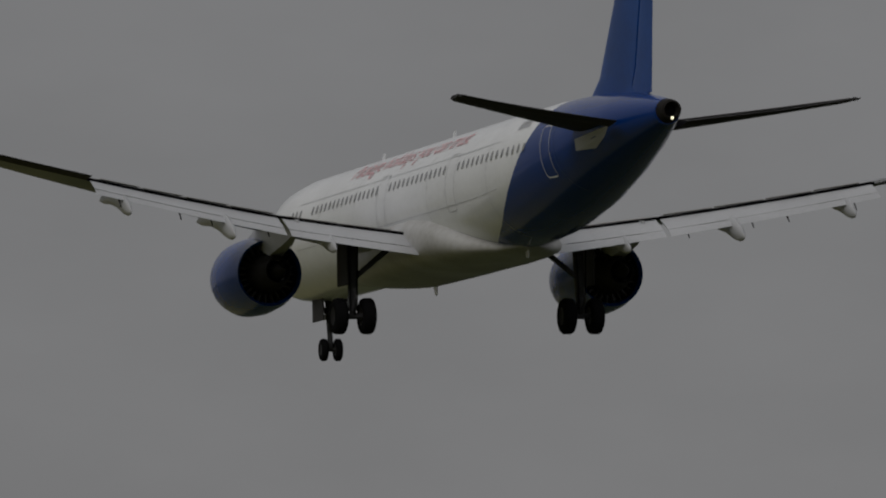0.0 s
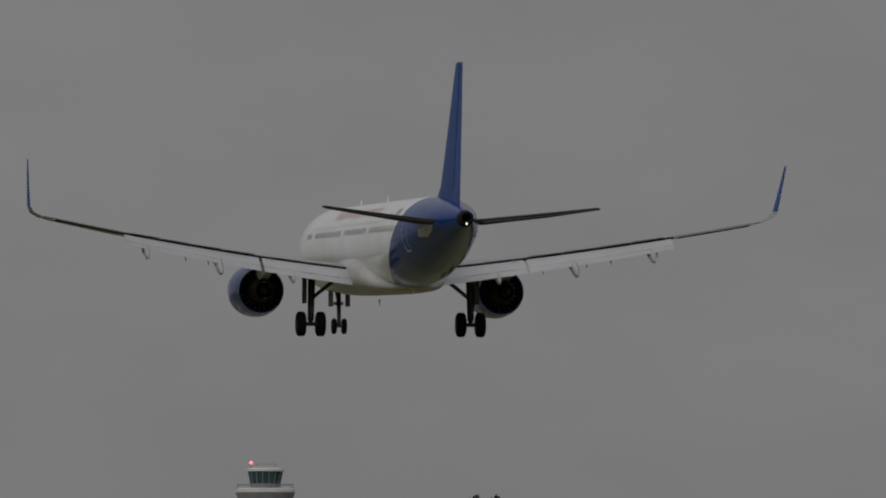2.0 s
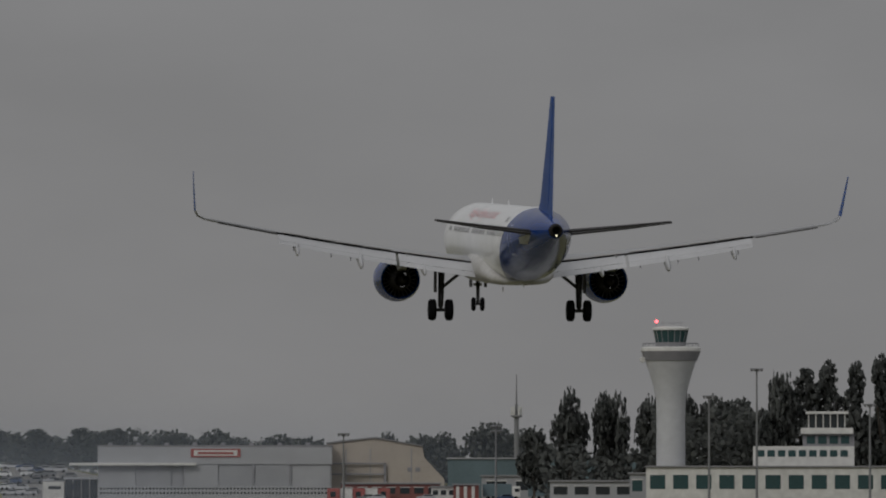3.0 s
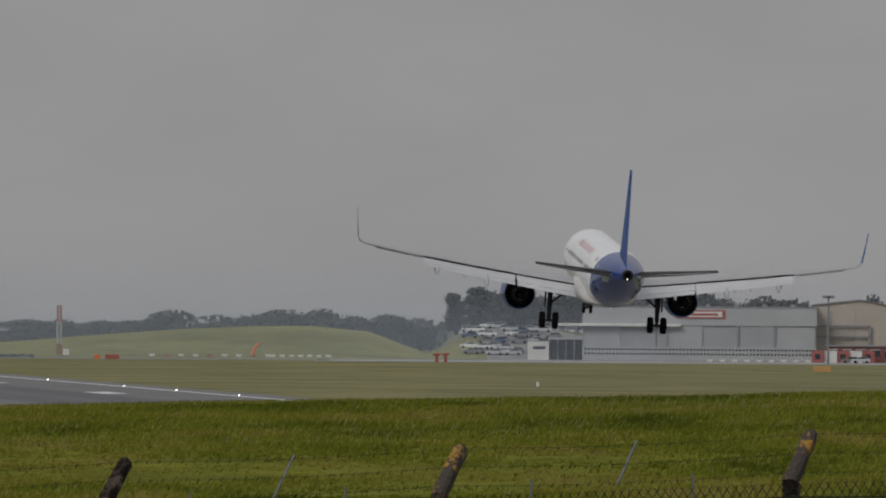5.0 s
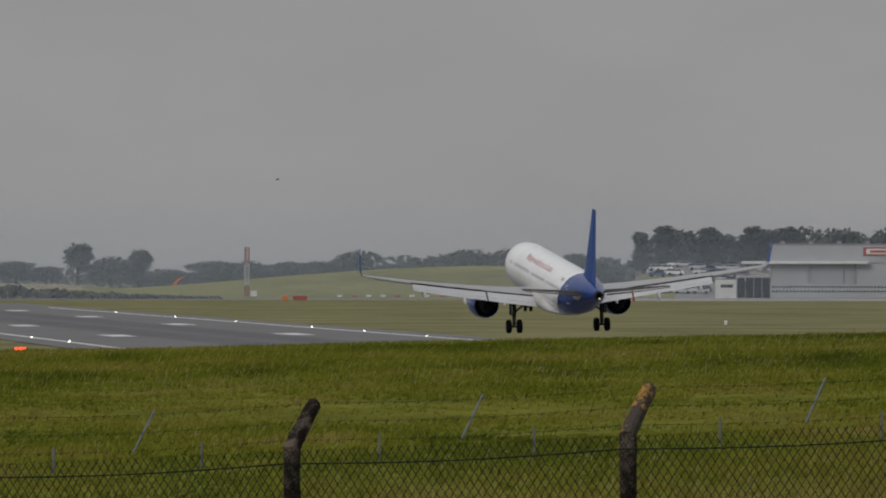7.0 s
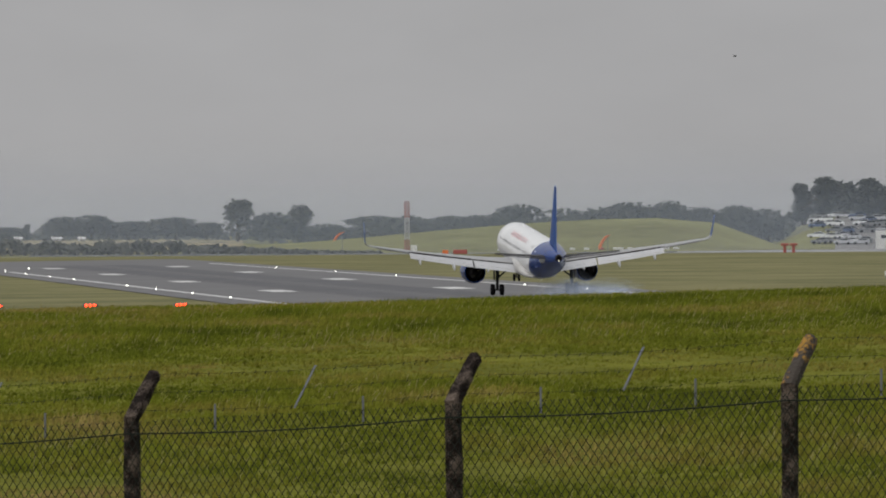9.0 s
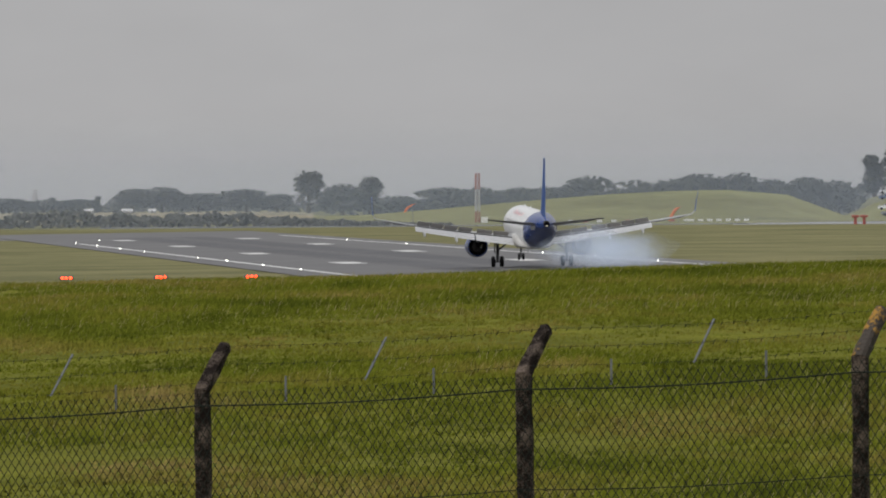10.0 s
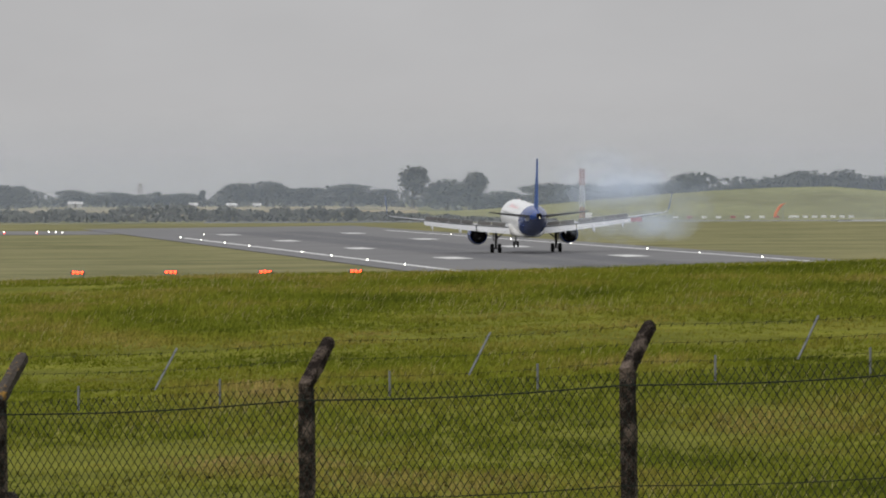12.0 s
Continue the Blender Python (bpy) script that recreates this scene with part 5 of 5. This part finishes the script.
def low_building(name, label, az, d, w, h, wall, roof, windows=0, depth=10, category="building", lower=0.0, glass=GLASSW):
    ob = empty(name, facing(az, d), label=label, category=category)
    block(ob, "wall", (-w / 2, 0, lower), (w / 2, depth, h), wall)
    block(ob, "roof", (-w / 2 - 0.3, -0.4, h), (w / 2 + 0.3, depth + 0.3, h + 0.35), roof)
    for k in range(windows):
        x = -w / 2 + (k + 0.5) * w / windows
        win = block(ob, "window", (x - w / windows * 0.33, -0.06, h * 0.42), (x + w / windows * 0.33, -0.005, h * 0.80), glass)
        block(win, "frame", (x - w / windows * 0.36, -0.10, h * 0.80), (x + w / windows * 0.36, -0.012, h * 0.84), WHITEP, bev=0)
    return ob


low_building("terminal_lounge", "low brown-red office building with a dark roof", 11.15, 1846, 22, 3.6, BRICKR, ROOFG, 7, category="office")
low_building("site_cabin", "pale portable cabin with small windows", 11.55, 1838, 7.2, 2.9, WHITEP, ROOFG, 4, 3, "cabin")
low_building("striped_shelter", "dark shelter with white striped front", 11.68, 1836, 5.6, 3.4, BRICKR, ROOFG, 0, 4, "shelter")
ob = bpy.data.objects["striped_shelter"]
for k in range(3):
    block(ob, "white_stripe", (-2.2 + k * 1.7, -0.1, 0.1), (-1.5 + k * 1.7, -0.01, 3.2), WHITEP)
low_building("freight_shed", "long teal metal freight shed", 12.6, 1950, 70, 9.2, TEALB, CLAD, 0, 30, "shed")
low_building("loading_shed", "grey loading shed with a dark open bay", 12.1, 1880, 20, 5.2, CLAD2, ROOFG, 3, 12, "shed")
low_building("apron_offices", "long low office block with a window band", 13.6, 1690, 44, 6.0, CLAD2, ROOFG, 14, 12, "office", glass=TEAL)
low_building("stores_building", "grey flat-roofed stores building", 12.72, 1700, 26, 4.4, CLAD, ROOFG, 6, 12, "building")
low_building("apron_terminal", "wide low terminal building with a window band", 15.1, 1640, 120, 7.4, WHITEP, ROOFG, 26, 20, "terminal", glass=TEAL)


def build_old_tower():
    ob = empty("old_control_room", facing(14.26, 1660), label="white flat-roofed building with a glazed control room", category="building")
    block(ob, "lower_floor", (-15.4, 0, 0), (5, 12, 11.7), WHITEP)
    for k in range(9):
        block(ob, "window", (-14.6 + k * 2.1, -0.08, 9.6), (-13.1 + k * 2.1, -0.01, 10.9), TEAL)
    block(ob, "middle_floor", (-5.4, 1, 11.7), (5.0, 10, 14.2), TOWERB)
    for k in range(4):
        block(ob, "window", (-4.6 + k * 2.3, 0.9, 12.2), (-2.9 + k * 2.3, 0.99, 13.8), TEAL)
    block(ob, "balcony", (-5.8, -0.2, 14.2), (4.8, 10.5, 15.4), WHITEP)
    block(ob, "control_room", (-4.2, 1.4, 15.4), (3.2, 9, 18.2), GLASSW)
    for k in range(6):
        block(ob, "mullion", (-4.3 + k * 1.46, 1.2, 15.4), (-4.1 + k * 1.46, 1.39, 18.2), WHITEP, bev=0)
    block(ob, "roof", (-4.8, 0.8, 18.2), (3.8, 9.6, 18.7), WHITEP)
    for x, h in ((-3.0, 1.2), (1.0, 2.2)):
        bm = bmesh.new()
        rod(bm, (x, 5, 18.7), (x, 5, 18.7 + h), 0.05, 0.03, 6)
        part("aerial", bm, GALV, ob)


build_old_tower()


# ---- masts and floodlights ----
def build_floodlight(az, d, height, label="tall slender apron floodlight mast"):
    ob = empty("floodlight_mast", facing(az, d), label=label, category="floodlight", group="apron floodlights")
    bm = bmesh.new()
    rod(bm, (0, 0, 0), (0, 0, height), 0.28, 0.16, 10)
    part("pole", bm, GALV, ob)
    bm = bmesh.new()
    box(bm, (-1.3, -0.5, height - 0.1), (1.3, 0.5, height + 0.12))
    head = part("head_frame", bevel(bm, 0.03), GALV, ob)
    for x in (-0.95, -0.32, 0.32, 0.95):
        bm = bmesh.new()
        box(bm, (x - 0.24, -0.7, height - 0.5), (x + 0.24, -0.2, height - 0.1))
        part("lamp_unit", bevel(bm, 0.03), HOUSING, head)


for az, d, h in ((11.89, 1800, 16.4), (11.89, 1950, 15.8), (10.82, 1750, 14.5), (13.74, 1640, 27.0), (13.40, 1640, 21.6), (14.55, 1640, 20.0)):
    build_floodlight(az, d, h)


def build_radio_tower():
    ob = empty("radio_tower", facing(12.035, 2050), label="slim telecom tower with aerials near its top", category="radio tower")
    bm = bmesh.new()
    rod(bm, (0, 0, 0), (0, 0, 19.5), 0.75, 0.55, 10)
    part("column", bm, GALV, ob)
    bm = bmesh.new()
    turned(bm, [(19.4, 0.6), (19.7, 1.4), (20.0, 1.4), (20.2, 0.6)], "Z", 16)
    part("platform", fix(bm), GALV, ob)
    for k in range(6):
        a = k * math.tau / 6
        bm = bmesh.new()
        box(bm, (1.15 * math.cos(a) - 0.22, 1.15 * math.sin(a) - 0.22, 20.0), (1.15 * math.cos(a) + 0.22, 1.15 * math.sin(a) + 0.22, 22.2))
        part("panel_aerial", bevel(bm, 0.05), WHITEP, ob)
    bm = bmesh.new()
    rod(bm, (0, 0, 19.5), (0, 0, 22.8), 0.45, 0.4, 8)
    rod(bm, (0, 0, 22.8), (0, 0, 30.2), 0.24, 0.08, 6)
    part("spire", bm, GALV, ob)


build_radio_tower()


# ---- aprons, barriers, signs and vehicles ----
def strip(name, az0, az1, d0, d1, m, label, z=0.05, category="taxiway"):
    bm = bmesh.new()
    n = 14
    rings = []
    for d, zz in ((d0, z - 0.3), (d0, z), (d1, z), (d1, z - 0.3)):
        rings.append([place(az0 + (az1 - az0) * k / n, d, zz) for k in range(n + 1)])
    loft(bm, rings, cap=False, closed=False)
    tagged(part(name, fix(bm), m, smooth=False), label, category, kind="structure")


strip("taxiway", 7.3, 20.0, 1765, 1860, CONCP, "pale concrete taxiway in front of the hangars")
strip("link_taxiway", 11.3, 20.0, 1395, 1425, CONCP, "pale concrete taxiway crossing the grass", 0.17)
strip("end_taxiway", -1.0, 3.3, 1500, 1600, ASPHALT, "grey asphalt turning area at the runway end", -0.40)
strip("cross_taxiway", 3.0, 7.4, 1800, 1850, ASPHALT, "dark asphalt taxiway below the grassy mound")

bm = bmesh.new()
box(bm, (-0.6, -0.25, 0), (0.6, 0.25, 0.50))
first = tagged(part("barrier_block", bevel(bm, 0.06), WHITEP), "white plastic barrier block beside the taxiway", "barrier", "taxiway barriers")
k = 0
for az0, n, step in ((6.20, 9, 0.098), (7.02, 7, 0.062), (10.0, 9, 0.085)):
    for i in range(n):
        az = az0 + i * step
        d = 1868 if az < 8 else 1862
        if k == 0:
            first.matrix_basis = facing(az, d)
        else:
            ob = first.copy()
            scene.collection.objects.link(ob)
            ob.matrix_basis = facing(az, d)
            if i % 3 == 1 and az < 7:
                ob.data = ob.data.copy()
                ob.data.materials[0] = REDP
                tagged(ob, "red plastic barrier block beside the taxiway")
        k += 1


AMBER = mat("dull_amber_panel", (0.46, 0.26, 0.10), 0.7, vary=0.2, scale=1.0)


def build_sign(name, az, d, w, h, m, label, z=0.25):
    ob = empty(name, facing(az, d), label=label, category="sign", group="airfield signs")
    bm = bmesh.new()
    box(bm, (-w / 2, -0.15, z), (w / 2, 0.15, z + h))
    part("board", bevel(bm, 0.04), m, ob)
    for x in (-w * 0.35, w * 0.35):
        bm = bmesh.new()
        rod(bm, (x, 0, -0.1), (x, 0, z + 0.05), 0.06, 0.06, 6)
        part("leg", bm, GALV, ob)


build_sign("taxiway_sign", 10.78, 1453, 3.0, 1.0, AMBER, "dull orange airfield sign board on short legs")
build_sign("taxiway_sign", 5.93, 1740, 2.9, 0.9, REDP, "red airfield sign board on short legs")
build_sign("taxiway_sign", 5.83, 1745, 1.2, 0.8, ORANGE, "yellow airfield sign board on short legs")
build_sign("marker_board", 8.82, 1098, 0.4, 0.6, WHITEP, "small white marker board in the grass")
for az in (8.13, 8.19):
    ob = empty("red_marker_post", facing(az, 1745), label="red post with a broad cap beside the taxiway", category="post", group="red marker posts")
    bm = bmesh.new()
    rod(bm, (0, 0, 0), (0, 0, 1.5), 0.35, 0.30, 8)
    part("column", bm, REDP, ob)
    bm = bmesh.new()
    box(bm, (-0.8, -0.4, 1.45), (0.8, 0.4, 1.95))
    part("cap", bevel(bm, 0.06), REDP, ob)
for k in range(5):
    ob = empty("checkered_hut", facing(10.75 + k * 0.088, 1842), label="small equipment hut in a red and white scheme", category="hut", group="red and white huts")
    block(ob, "body", (-1.4, 0, 0), (1.4, 2.2, 2.7), REDP if k % 2 == 0 else WHITEP)
    block(ob, "panel", (-0.7, -0.06, 0.8), (0.5, -0.01, 2.0), GLASSW if k % 2 == 0 else WHITEP)

CARGLASS = mat("car_glass", (0.02, 0.024, 0.028), 0.08)
CAR_PAINTS = [mat("car_paint_" + n, c, 0.3, vary=0.05, coat=0.5) for n, c in (("white", (0.66, 0.67, 0.68)), ("silver", (0.42, 0.43, 0.45)), ("grey", (0.16, 0.165, 0.17)), ("blue", (0.05, 0.08, 0.16)))]


def build_car(paint, word):
    ob = empty("car", label=word + " parked hatchback car", category="car", group="parked cars")
    bm = bmesh.new()
    prof = [(-2.1, 0.35), (-2.15, 0.75), (-1.9, 0.95), (-0.9, 1.0), (-0.35, 1.42), (1.2, 1.46), (1.95, 1.0), (2.1, 0.8), (2.1, 0.35)]
    loft(bm, [[Vector((x, y * (0.86 if z > 1.1 else 1), z)) for x, z in prof] for y in (-0.85, 0.85)])
    part("body", fix(bm), paint, ob)
    for s in (-1, 1):
        bm = bmesh.new()
        loft(bm, [[Vector((x, s * y, z)) for x, z in ((-0.75, 1.03), (-0.3, 1.36), (1.15, 1.38), (1.7, 1.03))] for y in (0.70, 0.862)])
        part("side_window", fix(bm), CARGLASS, ob, smooth=False)
        for x in (-1.3, 1.3):
            bm = bmesh.new()
            turned(bm, [(-0.09, 0.05), (-0.1, 0.31), (0.1, 0.31), (0.09, 0.05)], "Y", 14, (x, s * 0.80, 0.31), cap=True)
            part("wheel", fix(bm), TYRE, ob)
    return ob


CARS = [build_car(p, w) for p, w in zip(CAR_PAINTS, ("white", "silver", "dark grey", "dark blue"))]
rnd = random.Random(21)
placed = set()
lots = [(8.36 + 0.055 * i + rnd.uniform(-0.02, 0.02), 1926 + 12 * r + rnd.uniform(-3, 3)) for r in range(6) for i in range(11) if rnd.random() < 0.72] + [(10.98, 1835), (11.40, 1836), (11.05, 1832), (11.95, 1825), (12.3, 1828)]
for az, d in lots:
    k = rnd.choices((0, 1, 2, 3), (3, 4, 4, 3))[0]
    m = facing(az, d) @ Matrix.Rotation(radians(rnd.uniform(-6, 6)), 4, "Z")
    if k in placed:
        copy_thing(CARS[k], m)
    else:
        placed.add(k)
        CARS[k].matrix_basis = m


def build_truck(az, d):
    ob = empty("lorry", facing(az, d), label="blue-grey box lorry with a white cab", category="lorry")
    block(ob, "box_body", (-4.2, -1.2, 0.9), (2.2, 1.2, 3.7), TEALB, bev=0.06)
    cab = block(ob, "cab", (2.35, -1.15, 0.7), (4.2, 1.15, 3.2), WHITEP, bev=0.15)
    block(cab, "cab_window", (2.9, -1.17, 1.9), (4.0, -1.10, 2.7), GLASSW)
    for x in (-3.0, -1.8, 3.2):
        bm = bmesh.new()
        turned(bm, [(-1.2, 0.05), (-1.2, 0.48), (1.2, 0.48), (1.2, 0.05)], "Y", 14, (x, 0, 0.48), cap=True)
        part("wheel", fix(bm), TYRE, ob)


build_truck(11.93, 1838)
build_truck(12.25, 1842)


# ---- tyre smoke over the touchdown point, in drifting wisps ----
def smoke_material():
    m = bpy.data.materials.new("tyre_smoke")
    m.use_nodes = True
    n, l = m.node_tree.nodes, m.node_tree.links
    n.remove(n["Principled BSDF"])
    dif, tra, half, clear, mix = (n.new("ShaderNode" + k) for k in ("BsdfDiffuse", "BsdfTranslucent", "MixShader", "BsdfTransparent", "MixShader"))
    for q in (dif, tra):
        q.inputs["Color"].default_value = (0.72, 0.82, 0.97, 1)
    l.new(dif.outputs[0], half.inputs[1])
    l.new(tra.outputs[0], half.inputs[2])
    tc, nz, rg = n.new("ShaderNodeTexCoord"), n.new("ShaderNodeTexNoise"), n.new("ShaderNodeMapRange")
    nz.inputs["Scale"].default_value, nz.inputs["Detail"].default_value = 0.4, 2
    rg.inputs["From Min"].default_value, rg.inputs["From Max"].default_value = 0.36, 0.72
    rg.inputs["To Min"].default_value, rg.inputs["To Max"].default_value = 0.003, 0.037
    l.new(tc.outputs["Object"], nz.inputs["Vector"])
    l.new(nz.outputs["Fac"], rg.inputs[0])
    l.new(rg.outputs[0], mix.inputs[0])
    l.new(clear.outputs[0], mix.inputs[1])
    l.new(half.outputs[0], mix.inputs[2])
    l.new(mix.outputs[0], n["Material Output"].inputs[0])
    return m


scene.cycles.transparent_max_bounces = 160
SMOKEM = smoke_material()
SMOKE = []
rnd = random.Random(9)
for k in range(46):
    bm = bmesh.new()
    r = rnd.uniform(1.0, 2.3)
    seed = rnd.uniform(0, 50)
    for shell in (1.0, 0.78, 0.56, 0.34):  # nested veils, so that a puff thins out towards its rim
        skin_ = bmesh.ops.create_icosphere(bm, subdivisions=3, radius=1.0)
        for v in skin_["verts"]:
            j = shell * (1 + 0.5 * noise.noise(v.co * 1.5 + Vector((seed, shell * 2.0, 0))))
            v.co = Vector((v.co.x * r * 1.5, v.co.y * r * 1.5, v.co.z * r * 0.8)) * j
    puff = tagged(part("smoke_puff", bm, SMOKEM), "thin bluish tyre smoke over the runway", "smoke", "tyre smoke puffs")
    puff.visible_shadow = False
    puff.location = (101.5 + rnd.uniform(-4.0, 3.5), 838 + k * 1.3, 0.5)
    SMOKE.append((puff, rnd.uniform(-5.2, -3.0), (0.32 + 0.68 * rnd.random()) * 3.5, 0.012 * k))


# ---- see-through veils added to stand for haze over the far airfield ----
def haze_veil_material(name, dense, az0, az1):
    """Bluish see-through veil that imitates haze, thinning upwards and towards one end of the bank."""
    m = bpy.data.materials.new(name)
    m.use_nodes = True
    n, l = m.node_tree.nodes, m.node_tree.links
    n.remove(n["Principled BSDF"])
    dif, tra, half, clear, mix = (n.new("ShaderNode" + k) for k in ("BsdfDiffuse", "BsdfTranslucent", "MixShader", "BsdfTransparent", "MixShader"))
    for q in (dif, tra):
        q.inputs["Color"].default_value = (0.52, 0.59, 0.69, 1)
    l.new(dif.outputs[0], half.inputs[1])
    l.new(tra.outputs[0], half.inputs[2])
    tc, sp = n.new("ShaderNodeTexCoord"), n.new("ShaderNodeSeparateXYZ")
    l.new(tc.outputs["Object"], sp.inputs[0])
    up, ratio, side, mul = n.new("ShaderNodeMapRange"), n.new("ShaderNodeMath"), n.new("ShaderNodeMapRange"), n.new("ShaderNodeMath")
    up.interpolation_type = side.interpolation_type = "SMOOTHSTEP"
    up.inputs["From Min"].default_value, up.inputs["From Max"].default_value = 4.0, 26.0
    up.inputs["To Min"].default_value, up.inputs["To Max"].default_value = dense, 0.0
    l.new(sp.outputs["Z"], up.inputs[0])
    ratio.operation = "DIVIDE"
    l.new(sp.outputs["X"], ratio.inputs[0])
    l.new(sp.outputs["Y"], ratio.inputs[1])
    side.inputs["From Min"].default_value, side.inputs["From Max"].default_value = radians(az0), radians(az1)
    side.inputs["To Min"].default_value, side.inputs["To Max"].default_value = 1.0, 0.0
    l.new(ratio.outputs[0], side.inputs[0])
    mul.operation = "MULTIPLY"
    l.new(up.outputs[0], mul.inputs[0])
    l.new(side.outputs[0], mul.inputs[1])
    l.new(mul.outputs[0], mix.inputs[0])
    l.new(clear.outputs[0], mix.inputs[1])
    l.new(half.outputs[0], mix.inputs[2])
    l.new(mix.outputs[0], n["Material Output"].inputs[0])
    return m


for d0, d1, a0, a1, m in ((1780, 1793, -4.0, 13.0, haze_veil_material("near_haze_veil", 0.12, 7.5, 12.0)), (2060, 2085, -4.0, 20.0, haze_veil_material("far_haze_veil", 0.12, 11.0, 13.5))):
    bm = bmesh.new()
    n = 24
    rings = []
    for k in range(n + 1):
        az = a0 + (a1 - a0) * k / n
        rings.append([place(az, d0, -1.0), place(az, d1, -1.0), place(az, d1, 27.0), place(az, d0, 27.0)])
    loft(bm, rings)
    bank = tagged(part("mist_bank", fix(bm), m, smooth=False), "see-through veil standing for haze over the far airfield", "mist", kind="stuff")
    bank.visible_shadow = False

# ---- the bird ----
BIRDM = mat("dark_feathers", (0.03, 0.03, 0.03), 0.8)
BIRD = empty("bird", label="small dark bird in flight", category="bird")
bm = bmesh.new()
turned(bm, [(-0.16, 0.01), (-0.09, 0.035), (0.03, 0.05), (0.12, 0.035), (0.17, 0.01)], "Y", 10, cap=True)
part("body", fix(bm), BIRDM, BIRD)
for s in (-1, 1):
    bm = bmesh.new()
    loft(bm, [[Vector((s * x, y0, z)), Vector((s * x, y0 - c, z)), Vector((s * x, y0 - c * 0.5, z + 0.012))] for x, y0, c, z in ((0.03, 0.06, 0.11, 0.015), (0.17, 0.07, 0.10, 0.08), (0.32, -0.02, 0.02, 0.07))])
    part("wing", fix(bm), BIRDM, BIRD)


# ---- what moves ----
AIRLINER_ROWS = [  # seconds, x, y, z, pitch, roll, yaw
    (0, 95.20, 254.35, 34.72, 0.46, -1.24, -4.41), (0.5, 95.20, 287.97, 32.49, 0.81, -0.70, -4.16), (1, 95.20, 321.53, 30.26, 0.83, -1.85, -4.57),
    (1.5, 95.20, 355.05, 28.03, 1.04, -1.40, -4.85), (2, 95.20, 388.53, 26.02, 1.53, 0.08, -5.03), (2.5, 95.24, 421.99, 23.46, 2.08, 0.27, -5.43),
    (2.7, 95.39, 435.37, 22.50, 2.16, 0.20, -5.51), (4.3, 95.45, 542.30, 15.73, 2.39, 2.01, -5.82), (5, 95.40, 589.22, 12.74, 3.60, 2.42, -5.19),
    (5.5, 95.69, 622.74, 10.79, 4.39, 1.92, -3.82), (6, 96.12, 656.29, 9.01, 5.04, 0.18, -2.37), (6.5, 96.48, 689.89, 7.85, 4.99, -0.84, -0.03),
    (7, 96.68, 723.56, 7.08, 5.05, -1.43, 1.37), (9, 95.88, 859.02, 4.94, 3.63, -0.82, -0.01), (9.5, 95.67, 893.14, 4.71, 2.57, -0.74, -1.76),
    (10, 95.43, 927.34, 4.34, 1.19, -0.56, -1.66), (10.5, 95.25, 961.69, 4.17, 0.09, -0.08, -1.59), (11, 95.37, 996.14, 4.17, 0.80, 0.06, -1.92),
    (11.5, 95.44, 1030.78, 4.10, 0.94, 0.26, -1.40), (12, 95.63, 1065.56, 4.22, 1.27, -0.66, -0.71)]


def motions():
    walk(AIRLINER, [(t, pose(x, y, z, p, r, w)) for t, x, y, z, p, r, w in AIRLINER_ROWS])
    # the wings sag at their roots once the lift is gone
    for wing, s in WINGS:
        root = Matrix.Translation((s * 2.0, 0, -1.1))
        rows = [(0.0, 0.0), (9.4, 0.0), (10.5, 0.6), (11.4, 2.0), (12.0, 2.3)]
        walk(wing, [(t, root @ pose(0, 0, 0, 0, s * a, 0) @ root.inverted()) for t, a in rows])
    for sp, base in SPOILERS:
        rows = [(0.0, -4), (8.9, -4), (9.3, 10), (9.8, 42), (10.2, 50), (12.0, 50)]
        walk(sp, [(t, base @ pose(0, 0, 0, -a, 0, 0)) for t, a in rows])
    for puff, lean, rise, wait in SMOKE:
        p = puff.location.copy()
        rows = []
        for t in (0.0, 8.4 + wait, 8.75 + wait, 9.2 + wait, 9.8 + wait, 10.6 + wait, 12.0):
            age = max(0.0, t - 8.7 - wait)
            up = -9.0 if t < 8.5 + wait else rise * age * min(1.0, 0.35 + 0.45 * age)
            rows.append((t, pose(p.x + lean * age, p.y + 1.2 * age, p.z + up, 0, 0, 12 * age)))
        walk(puff, rows)
    # the bird crosses from low on one side to high on the other
    rows = []
    for k in range(25):
        t = k * 0.5
        p = place(5.27 + 1.012 * (t - 6.5), 700, 14.1 + 3.15 * (t - 6.5))
        rows.append((t, Matrix.Translation(p) @ pose(0, 0, 0, 8, 10 * math.sin(t * 5), -70)))
    walk(BIRD, rows)


motions()
